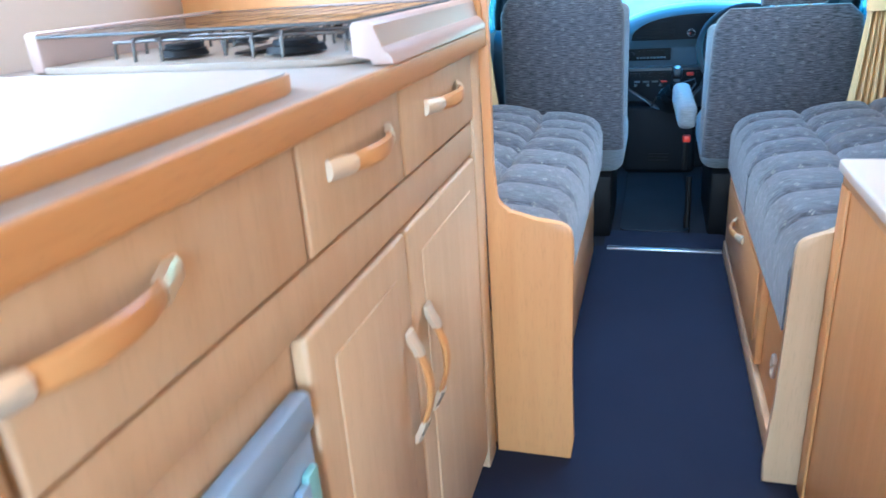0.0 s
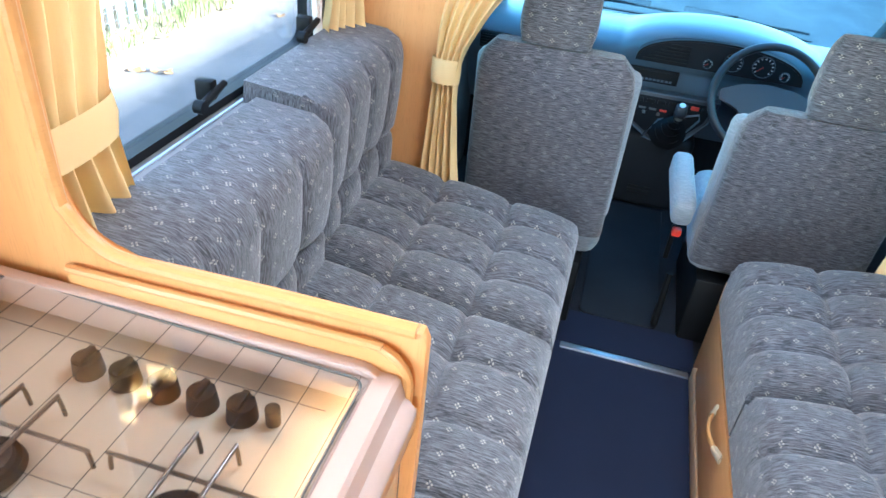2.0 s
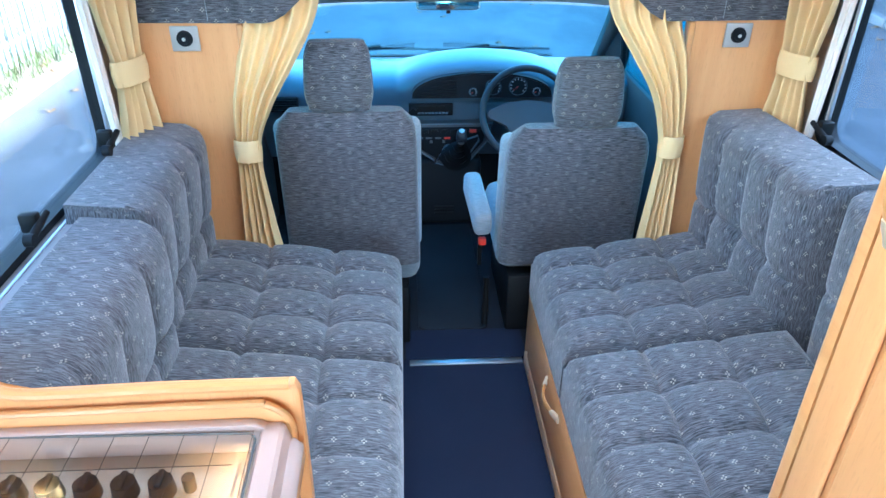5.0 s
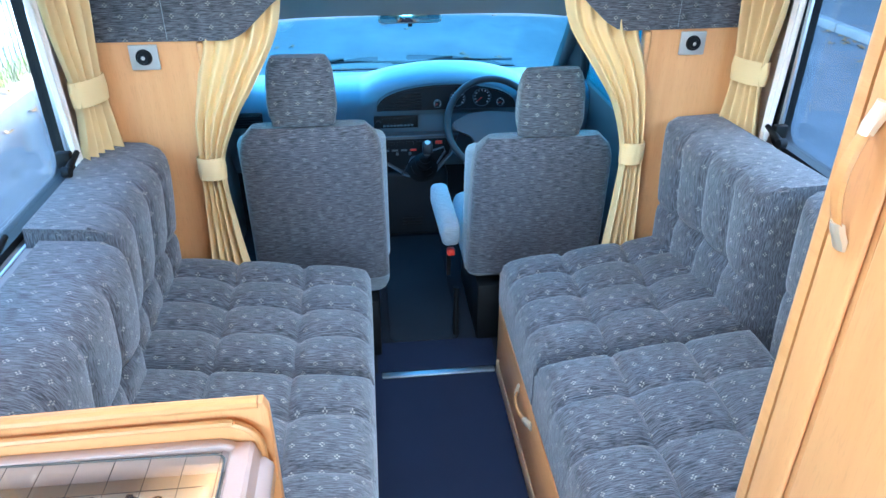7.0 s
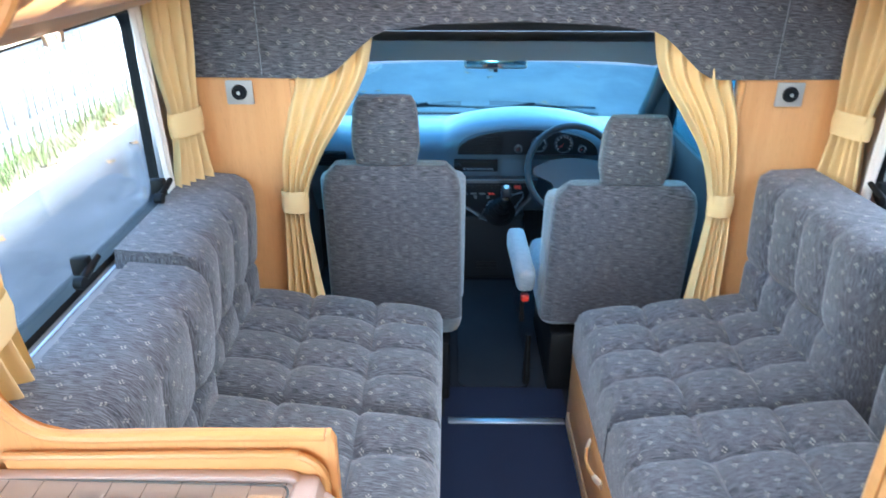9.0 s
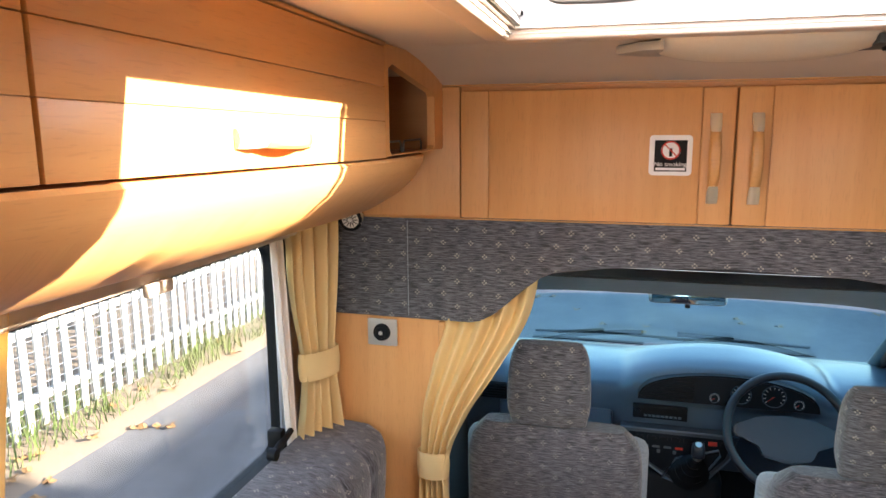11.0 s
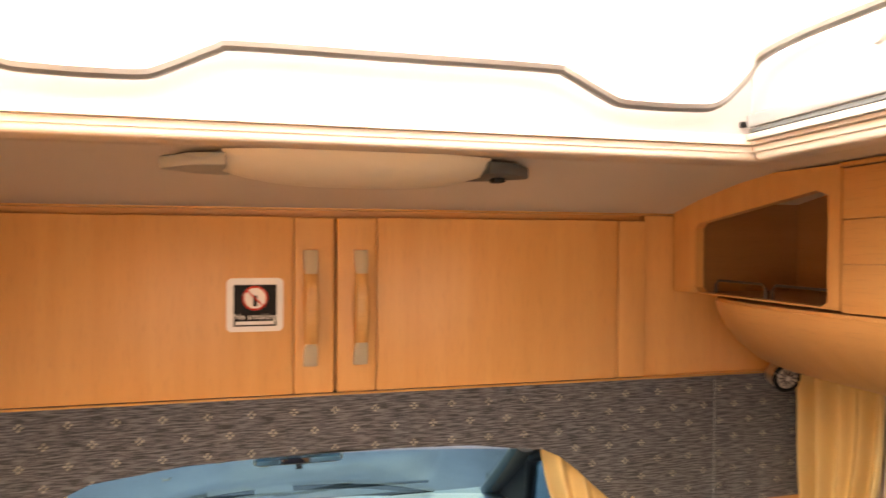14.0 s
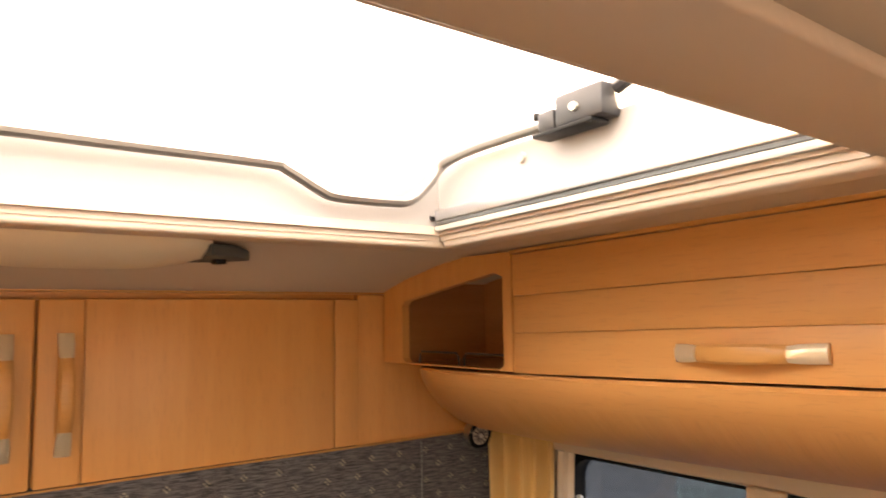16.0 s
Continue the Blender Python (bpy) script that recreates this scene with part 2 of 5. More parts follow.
GLASS = glass("window_glass", (0.83, 0.845, 0.85), 0.0, 0.03)
GLASS_BLUE = glass("windscreen_glass", (0.36, 0.66, 0.76), 0.0, 0.04)
GLASS_LID = glass("hob_lid_glass", (0.97, 0.96, 0.945), 0.01, 0.075)
DIFFUSER = plain("lamp_diffuser", (0.78, 0.70, 0.56), 0.35, vary=0.04)
dm = Nodes("roof_acrylic")
dm_out = dm.tree.nodes["Material Output"]
dm_t = dm.node("ShaderNodeBsdfTransparent", Color=(0.97, 0.98, 1, 1))
dm_l = dm.node("ShaderNodeBsdfTranslucent", Color=(0.92, 0.95, 1, 1))
dm_x = dm.node("ShaderNodeMixShader", Fac=0.25)
dm.link(dm_t.outputs[0], dm_x.inputs[1])
dm.link(dm_l.outputs[0], dm_x.inputs[2])
dm.link(dm_x.outputs[0], dm_out.inputs["Surface"])
ACRYLIC = dm.mat


# ---- mesh helpers ----
def finish(bm, smooth=30.0):
    """Clean normals, shade by angle and lay metre-true box coordinates."""
    bmesh.ops.recalc_face_normals(bm, faces=bm.faces[:])
    uv = bm.loops.layers.uv.verify()
    flat = bm.verts.layers.float_vector.get("flat")
    for f in bm.faces:
        n = f.normal
        a = max(range(3), key=lambda i: abs(n[i]))
        for lp in f.loops:
            c = lp.vert.co
            if flat is not None:
                lp[uv].uv = lp.vert[flat].xy
            else:
                lp[uv].uv = (c.y, c.z) if a == 0 else (c.x, c.z) if a == 1 else (c.x, c.y)
        f.smooth = smooth > 0
    if smooth > 0:
        for e in bm.edges:
            e.smooth = len(e.link_faces) == 2 and e.calc_face_angle(3.2) < radians(smooth)


def part(name, bm, material, parent=None, label="", smooth=35.0, swap=False):
    """Link a bmesh as one mesh object under a thing."""
    finish(bm, smooth)
    if swap:
        uv = bm.loops.layers.uv.verify()
        for f in bm.faces:
            for lp in f.loops:
                lp[uv].uv = lp[uv].uv.yx
    me = bpy.data.meshes.new(name)
    bm.to_mesh(me)
    bm.free()
    me.materials.append(material)
    ob = new(name, me)
    if parent is not None:
        ob.parent = parent
        ob.matrix_parent_inverse = parent.matrix_world.inverted()
    if label:
        ob["label"] = label
    return ob


def empty(name, at, label, category, group="", kind=""):
    ob = new(name)
    ob.empty_display_size = 0.05
    ob.matrix_world = Matrix.Translation(at)
    bpy.context.view_layer.update()
    return tagged(ob, label, category, group, kind)


def thing(name, bm, material, label, category, group="", kind="", smooth=35.0):
    return tagged(part(name, bm, material, None, "", smooth), label, category, group, kind)


def setting(name, bm, material, label="", smooth=35.0):
    return tagged(part(name, bm, material, None, "", smooth), label, "", "", "structure")


def box(x0, x1, y0, y1, z0, z1, bevel=0.0, seg=2, bm=None):
    bm = bm or bmesh.new()
    vs = [bm.verts.new((x, y, z)) for z in (z0, z1) for y in (y0, y1) for x in (x0, x1)]
    fs = [bm.faces.new([vs[i] for i in q]) for q in ((0, 2, 3, 1), (4, 5, 7, 6), (0, 1, 5, 4), (2, 6, 7, 3), (0, 4, 6, 2), (1, 3, 7, 5))]
    if bevel:
        es = {e for f in fs for e in f.edges}
        bmesh.ops.bevel(bm, geom=list(es), offset=bevel, segments=seg, profile=0.5, affect="EDGES")
    return bm


def prism(points, axis, a, b, bevel=0.0, seg=2, bm=None):
    """A closed outline pushed along an axis from a to b. Outline in the two other axes, in xyz order."""
    bm = bm or bmesh.new()

    def co(p, v):
        return {"x": (v, p[0], p[1]), "y": (p[0], v, p[1]), "z": (p[0], p[1], v)}[axis]

    lo = [bm.verts.new(co(p, a)) for p in points]
    hi = [bm.verts.new(co(p, b)) for p in points]
    n = len(points)
    caps = [bm.faces.new(lo), bm.faces.new(hi[::-1])]
    for i in range(n):
        bm.faces.new((lo[i], hi[i], hi[(i + 1) % n], lo[(i + 1) % n]))
    if bevel:
        es = {e for f in caps for e in f.edges}
        bmesh.ops.bevel(bm, geom=list(es), offset=bevel, segments=seg, profile=0.5, affect="EDGES")
    bmesh.ops.triangulate(bm, faces=[f for f in bm.faces if len(f.verts) > 4])
    return bm


def arc(cx, cz, r, a0, a1, n=6):
    return [(cx + r * math.cos(radians(a0 + (a1 - a0) * i / n)), cz + r * math.sin(radians(a0 + (a1 - a0) * i / n))) for i in range(n + 1)]


def cylinder(p, q, r, r2=None, seg=16, bm=None):
    bm = bm or bmesh.new()
    p, q = Vector(p), Vector(q)
    r2 = r if r2 is None else r2
    m = (q - p).to_track_quat("Z", "Y").to_matrix()
    rings = []
    for c, rr in ((p, r), (q, r2)):
        rings.append([bm.verts.new(c + m @ Vector((rr * math.cos(2 * math.pi * i / seg), rr * math.sin(2 * math.pi * i / seg), 0))) for i in range(seg)])
    for i in range(seg):
        bm.faces.new((rings[0][i], rings[0][(i + 1) % seg], rings[1][(i + 1) % seg], rings[1][i]))
    bm.faces.new(rings[0][::-1])
    bm.faces.new(rings[1])
    return bm


def tube(points, r, seg=8, closed=False, bm=None, flat=1.0):
    """A round bar along a line of points."""
    bm = bm or bmesh.new()
    pts = [Vector(p) for p in points]
    rings = []
    up = Vector((0, 0, 1))
    n = len(pts)
    for i, p in enumerate(pts):
        d = (pts[(i + 1) % n] - pts[i - 1]) if closed else (pts[min(i + 1, n - 1)] - pts[max(i - 1, 0)])
        d.normalize()
        ref = up if abs(d.dot(up)) < 0.95 else Vector((1, 0, 0))
        s = d.cross(ref).normalized()
        u = s.cross(d).normalized()
        rings.append([bm.verts.new(p + r * (s * math.cos(2 * math.pi * k / seg) + flat * u * math.sin(2 * math.pi * k / seg))) for k in range(seg)])
    for i in range(n if closed else n - 1):
        a, b = rings[i], rings[(i + 1) % n]
        for k in range(seg):
            bm.faces.new((a[k], a[(k + 1) % seg], b[(k + 1) % seg], b[k]))
    if not closed:
        bm.faces.new(rings[0][::-1])
        bm.faces.new(rings[-1])
    return bm


def smooth_line(points, steps=5):
    """Catmull-Rom through points."""
    p = [Vector(q) for q in points]
    p = [2 * p[0] - p[1]] + p + [2 * p[-1] - p[-2]]
    out = []
    for i in range(1, len(p) - 2):
        for k in range(steps):
            t = k / steps
            a, b, c, d = p[i - 1], p[i], p[i + 1], p[i + 2]
            out.append(0.5 * ((2 * b) + (c - a) * t + (2 * a - 5 * b + 4 * c - d) * t * t + (3 * b - a - 3 * c + d) * t ** 3))
    out.append(p[-2])
    return out


def pillow(w, d, h, cols, rows, r=0.05, puff=0.012, seam=0.014, res=0.011, seed=0, matrix=None):
    """A tufted upholstered slab, w by d by h, stitched into cols by rows pads; top side up."""
    bm = bmesh.new()
    nx, ny = max(8, int(w / res)), max(8, int(d / res))
    rnd = random.Random(seed)
    off = Vector((rnd.uniform(0, 50), rnd.uniform(0, 50), 0))
    flat = bm.verts.layers.float_vector.new("flat")

    def edge_drop(t, size):
        e = min(t, size - t)
        return 0.0 if e >= r else r - math.sqrt(max(0.0, r * r - (r - e) ** 2))

    grid = []
    for j in range(ny + 1):
        row = []
        y = d * j / ny
        for i in range(nx + 1):
            x = w * i / nx
            wob = noise.noise(Vector((x * 5, y * 5, 0)) + off)
            cx, cy = x / w * cols + 0.045 * wob, y / d * rows + 0.045 * noise.noise(Vector((y * 5, x * 5, 7)) + off)
            fx, fy = abs(cx - round(cx)), abs(cy - round(cy))
            inside_x = 0.4 < cx < cols - 0.4
            inside_y = 0.4 < cy < rows - 0.4
            kx = math.exp(-((fx * w / cols) / 0.0095) ** 2) if inside_x else 0
            ky = math.exp(-((fy * d / rows) / 0.0095) ** 2) if inside_y else 0
            tuft = math.exp(-(((fx * w / cols) ** 2 + (fy * d / rows) ** 2) / 0.0009)) if inside_x and inside_y else 0
            bulge = (math.sin(math.pi * (cx % 1)) ** 2) ** 0.35 * (math.sin(math.pi * (cy % 1)) ** 2) ** 0.35
            z = h + puff * bulge - seam * 0.6 * max(kx, ky) - seam * 0.8 * tuft + 0.004 * wob
            z -= max(edge_drop(x, w), edge_drop(y, d))
            vert = bm.verts.new((x, y, max(z, 0.01)))
            vert[flat] = Vector((x - edge_drop(x, w) * (1 if x < w / 2 else -1), y - edge_drop(y, d) * (1 if y < d / 2 else -1), 1.0))
            row.append(vert)
        grid.append(row)
    for j in range(ny):
        for i in range(nx):
            bm.faces.new((grid[j][i], grid[j][i + 1], grid[j + 1][i + 1], grid[j + 1][i]))
    rim = [grid[0][i] for i in range(nx + 1)] + [grid[j][nx] for j in range(1, ny + 1)] + [grid[ny][i] for i in range(nx - 1, -1, -1)] + [grid[j][0] for j in range(ny - 1, 0, -1)]
    low = [bm.verts.new((v.co.x, v.co.y, 0)) for v in rim]
    for lo, v in zip(low, rim):
        fx = -h if v.co.x < 1e-6 else w + h if v.co.x > w - 1e-6 else v.co.x
        fy = -h if v.co.y < 1e-6 else d + h if v.co.y > d - 1e-6 else v.co.y
        lo[flat] = Vector((fx, fy, 1.0))
    n = len(rim)
    for i in range(n):
        bm.faces.new((rim[i], low[i], low[(i + 1) % n], rim[(i + 1) % n]))
    bm.faces.new(low)
    if matrix:
        bm.transform(matrix)
    return bm


def drape(rows, folds, depth, normal, res=60, seed=0, thick=0.004):
    """Hanging cloth. rows: (centre, half width vector, fold depth factor) from top to bottom."""
    bm = bmesh.new()
    rnd = random.Random(seed)
    ph = [rnd.uniform(0, 6.28) for _ in range(3)]
    nv = Vector(normal)
    cs = smooth_line([r[0] for r in rows], 8)
    hs = smooth_line([r[1] for r in rows], 8)
    ds = smooth_line([(r[2], 0, 0) for r in rows], 8)
    layers = []
    for side in (0, 1):
        grid = []
        for k, (c, hw, f) in enumerate(zip(cs, hs, ds)):
            line = []
            for i in range(res + 1):
                u = 2 * i / res - 1
                w = math.sin(folds * math.pi * u + ph[0] + 0.4 * math.sin(k * 0.25 + ph[1])) + 0.35 * math.sin(2.3 * folds * u + ph[2] + k * 0.05)
                line.append(bm.verts.new(c + hw * u + nv * (depth * f.x * w + side * thick)))
            grid.append(line)
        layers.append(grid)
        for a, b in zip(grid, grid[1:]):
            for i in range(res):
                bm.faces.new((a[i], a[i + 1], b[i + 1], b[i]))
    g0, g1 = layers
    for a, b, c, d in zip(g0, g0[1:], g1, g1[1:]):
        bm.faces.new((a[0], b[0], d[0], c[0]))
        bm.faces.new((a[-1], b[-1], d[-1], c[-1]))
    for r0, r1 in ((g0[0], g1[0]), (g0[-1], g1[-1])):
        for i in range(res):
            bm.faces.new((r0[i], r0[i + 1], r1[i + 1], r1[i]))
    return bm


def wall_with_hole(axis, a, b, u0, u1, z0, z1, hu0, hu1, hz0, hz1, r=0.04):
    """A wall slab with one rounded opening that goes through it."""
    outer = [(u0, z0), (u1, z0), (u1, z1), (u0, z1)]
    inner = arc(hu0 + r, hz0 + r, r, 180, 270) + arc(hu1 - r, hz0 + r, r, 270, 360) + arc(hu1 - r, hz1 - r, r, 0, 90) + arc(hu0 + r, hz1 - r, r, 90, 180)
    return slab_with_hole(axis, a, b, outer, inner)


def slab_with_hole(axis, a, b, outer, inner):
    bm = bmesh.new()

    def co(p, v):
        return (v, p[0], p[1]) if axis == "x" else (p[0], v, p[1]) if axis == "y" else (p[0], p[1], v)

    rings = []
    for v in (a, b):
        es = []
        both = []
        for loop in (outer, inner):
            vs = [bm.verts.new(co(p, v)) for p in loop]
            both.append(vs)
            es += [bm.edges.new((vs[i], vs[(i + 1) % len(vs)])) for i in range(len(vs))]
        bmesh.ops.triangle_fill(bm, use_beauty=True, edges=es)
        rings.append(both)
    for k in (0, 1):
        lo, hi = rings[0][k], rings[1][k]
        for i in range(len(lo)):
            j = (i + 1) % len(lo)
            bm.faces.new((lo[i], lo[j], hi[j], hi[i]))
    return bm


# ---- shell of the van ----
WALL = 0.93
ZC = 1.75
setting("floor", box(-0.97, 0.97, -1.6, 2.36, -0.06, 0.0), CARPET, "navy blue carpeted van floor")
setting("floor_cab", box(-0.85, 0.85, 2.36, 3.5, -0.07, -0.004), CARPET_DARK, "dark carpeted cab floor")
setting("wall_left", wall_with_hole("x", -0.97, -WALL, 0.90, 2.32, 0.0, 1.86, 1.17, 2.185, 0.885, 1.40), WALLBOARD, "cream board side wall with a wide window opening")
setting("wall_kitchen", wall_with_hole("x", -0.97, -WALL, -1.6, 0.90, 0.0, 1.86, 0.0, 0.74, 1.03, 1.40), WALLBOARD, "cream board kitchen wall with a small window opening")
setting("wall_right", wall_with_hole("x", WALL, 0.97, -1.6, 2.32, 0.0, 1.86, 1.17, 2.15, 0.905, 1.40), WALLBOARD, "cream board side wall with a wide window opening")
# closes the unseen rear; its doorway is added for the fill lamp
setting("wall_rear", slab_with_hole("y", -1.62, -1.56, [(-WALL, -0.05), (WALL, -0.05), (WALL, 1.86), (-WALL, 1.86)], [(-0.33, 0.0), (0.42, 0.0), (0.42, 1.68), (-0.33, 1.68)]), WALLBOARD, "unseen rear wall with a doorway added to let light in")
HX, HY0, HY1 = 0.36, 1.318, 1.80
RISE = 0.025


def climb(y):
    """The roof and what hangs under it climb gently towards the rear."""
    return RISE * max(0.0, 1.93 - y)


def slope_up(root):
    for ob in [root, *root.children_recursive]:
        if ob.type == "MESH":
            for v in ob.data.vertices:
                v.co.z += climb(v.co.y)


ceil_outer = [(-0.93, -1.56), (0.93, -1.56), (0.93, 2.02), (-0.93, 2.02)]
ceil_hole = [(-HX, HY0), (HX, HY0), (HX, HY1), (-HX, HY1)]
slope_up(setting("ceiling", slab_with_hole("z", ZC + 0.005, ZC + 0.035, ceil_outer, ceil_hole), CEILING, "pale beige padded ceiling board", 0))
cove = [(2.02, ZC + 0.005), (2.12, 1.742), (2.22, 1.722), (2.30, 1.70), (2.36, 1.70), (2.36, 1.785), (2.02, 1.785)]
setting("ceiling_cove", prism(cove, "x", -0.93, 0.93), CEILING, "pale beige ceiling curving down to the cupboards")

# bulkhead above the cab: side panels, soft pelmet, cupboards
for s in (-1, 1):
    xs = sorted((s * 0.60, s * WALL))
    setting("bulkhead_panel", box(xs[0], xs[1], 2.29, 2.32, 0.0, 1.42), WOOD_V, "beech veneer panel beside the cab opening")
    edge = sorted((s * 0.588, s * 0.604))
    setting("trim", box(edge[0], edge[1], 2.284, 2.325, 0.0, 1.18, 0.005, 3), WOOD_EDGE, "rounded beech edge strip")


def pelmet_outline():
    """The padded valance with its flat arch over the cab opening."""
    left = [(-0.925, 1.415), (-0.925, 1.186), (-0.53, 1.183)] + [(-0.505, 1.188), (-0.475, 1.205), (-0.44, 1.236), (-0.405, 1.268), (-0.375, 1.294), (-0.345, 1.308)]
    right = [(-x, z) for x, z in reversed(left)]
    mid = [(-0.22, 1.322), (0.0, 1.330), (0.22, 1.322)]
    return left + mid + right


setting("pelmet", prism(pelmet_outline(), "y", 2.2835, 2.2895, 0.002), FABRIC_U, "grey patterned padded fabric valance over the cab")


setting("trim", box(-0.925, 0.925, 2.282, 2.2895, 1.4152, 1.4178, 0.001), WOOD_EDGE, "thin beech strip above the valance")
for s in (-1, 1):
    setting("trim", box(s * 0.672 - 0.0007, s * 0.672 + 0.0007, 2.2826, 2.2834, 1.19, 1.41), VELOUR, "stitched seam in the valance")


def handle(parent, at, length, along, out, label="curved beech handle with brushed metal ends"):
    """Bowed wooden grip between two metal feet. along, out: unit vectors."""
    a, o, c = Vector(along), Vector(out), Vector(at)
    h = length / 2
    wide = a.cross(o)
    grip = bmesh.new()
    rings = []
    n = 14
    for i in range(n + 1):
        t = -0.62 + 1.24 * i / n
        lift = 0.026 - 0.012 * t * t / 0.38
        r = 0.0075 + 0.0015 * (1 - (t / 0.62) ** 2)
        rings.append([grip.verts.new(c + a * (t * h) + o * (lift + 0.55 * r * math.sin(6.283 * k / 8)) + wide * (1.25 * r * math.cos(6.283 * k / 8))) for k in range(8)])
    for p, q in zip(rings, rings[1:]):
        for k in range(8):
            grip.faces.new((p[k], p[(k + 1) % 8], q[(k + 1) % 8], q[k]))
    grip.faces.new(rings[0])
    grip.faces.new(rings[-1])
    body = part("handle", grip, WOOD_EDGE, parent, label)
    for s in (-1, 1):
        foot = bmesh.new()
        pr = []
        for t, lift, hw in ((0.60, 0.016, 0.0085), (0.72, 0.013, 0.010), (0.85, 0.007, 0.0105), (1.0, 0.002, 0.0105)):
            for dz in (0.004, -0.004):
                base = c + a * (s * t * h)
                pr.append([foot.verts.new(base + o * max(0.0, lift + dz + cr) + wide * w) for w, cr in ((-hw, -0.0025), (-0.45 * hw, 0.0012), (0.45 * hw, 0.0012), (hw, -0.0025))])
        for i in range(0, len(pr) - 2, 2):
            u0, l0, u1, l1 = pr[i], pr[i + 1], pr[i + 2], pr[i + 3]
            for k in range(3):
                foot.faces.new((u0[k], u0[k + 1], u1[k + 1], u1[k]))
                foot.faces.new((l0[k], l1[k], l1[k + 1], l0[k + 1]))
            foot.faces.new((u0[0], u1[0], l1[0], l0[0]))
            foot.faces.new((u0[3], l0[3], l1[3], u1[3]))
        for k in range(3):
            foot.faces.new((pr[-2][k], pr[-2][k + 1], pr[-1][k + 1], pr[-1][k]))
            foot.faces.new((pr[0][k], pr[1][k], pr[1][k + 1], pr[0][k + 1]))
        part("handle_foot", foot, NICKEL, body, "brushed metal foot")
    return body


def overcab_cupboard():
    cup = empty("overcab_cupboard", (0, 2.33, 1.41), "beech cupboard with two doors above the cab opening", "cupboard")
    part("carcass", box(-0.925, 0.925, 2.312, 2.75, 1.418, 1.70), WOOD_H, cup)
    for x0, x1 in ((-0.925, -0.553), (0.535, 0.925)):
        part("side_panel", box(x0, x1, 2.294, 2.311, 1.416, 1.698, 0.002), WOOD_V, cup)
    part("top_rail", box(-0.925, 0.925, 2.292, 2.311, 1.699, 1.712, 0.002), WOOD_EDGE, cup)
    for s, x0, x1 in ((-1, -0.549, -0.002), (1, 0.002, 0.532)):
        door = part("door", box(x0, x1, 2.291, 2.311, 1.419, 1.688, 0.004, 3), WOOD_V, cup)
        hinge = (x0, x0 + 0.060) if s < 0 else (x1 - 0.050, x1)
        part("stile", box(hinge[0], hinge[1], 2.286, 2.2905, 1.419, 1.688, 0.002), WOOD_V, door)
        free = (x1 - 0.061, x1) if s < 0 else (x0, x0 + 0.061)
        part("stile", box(free[0], free[1], 2.284, 2.2905, 1.419, 1.688, 0.003, 3), WOOD_V, door)
        part("panel", box(min(hinge[1], free[1]) + 0.002, max(hinge[0], free[0]) - 0.002, 2.287, 2.2905, 1.419, 1.688, 0.001), WOOD_V, door)
        handle(door, (s * 0.038, 2.283, 1.550), 0.176, (0, 0, 1), (0, -1, 0))
    return cup


overcab_cupboard()


def socket(x):
    s = empty("twelve_volt_socket", (x, 2.288, 1.147), "black round power socket on a grey wall plate", "socket", "sockets on the bulkhead")
    part("plate", box(x - 0.036, x + 0.036, 2.281, 2.289, 1.114, 1.178, 0.003), GREY_PLATE, s)
    part("rim", cylinder((x, 2.282, 1.147), (x, 2.274, 1.147), 0.021, 0.019, 24), BLACK, s)
    part("cap", cylinder((x, 2.2735, 1.147), (x, 2.271, 1.147), 0.014, 0.013, 20), DASH_DARK, s)
    part("contact", cylinder((x, 2.2708, 1.147), (x, 2.2685, 1.147), 0.005, 0.004, 12), STEEL, s)


socket(-0.737)
socket(0.722)


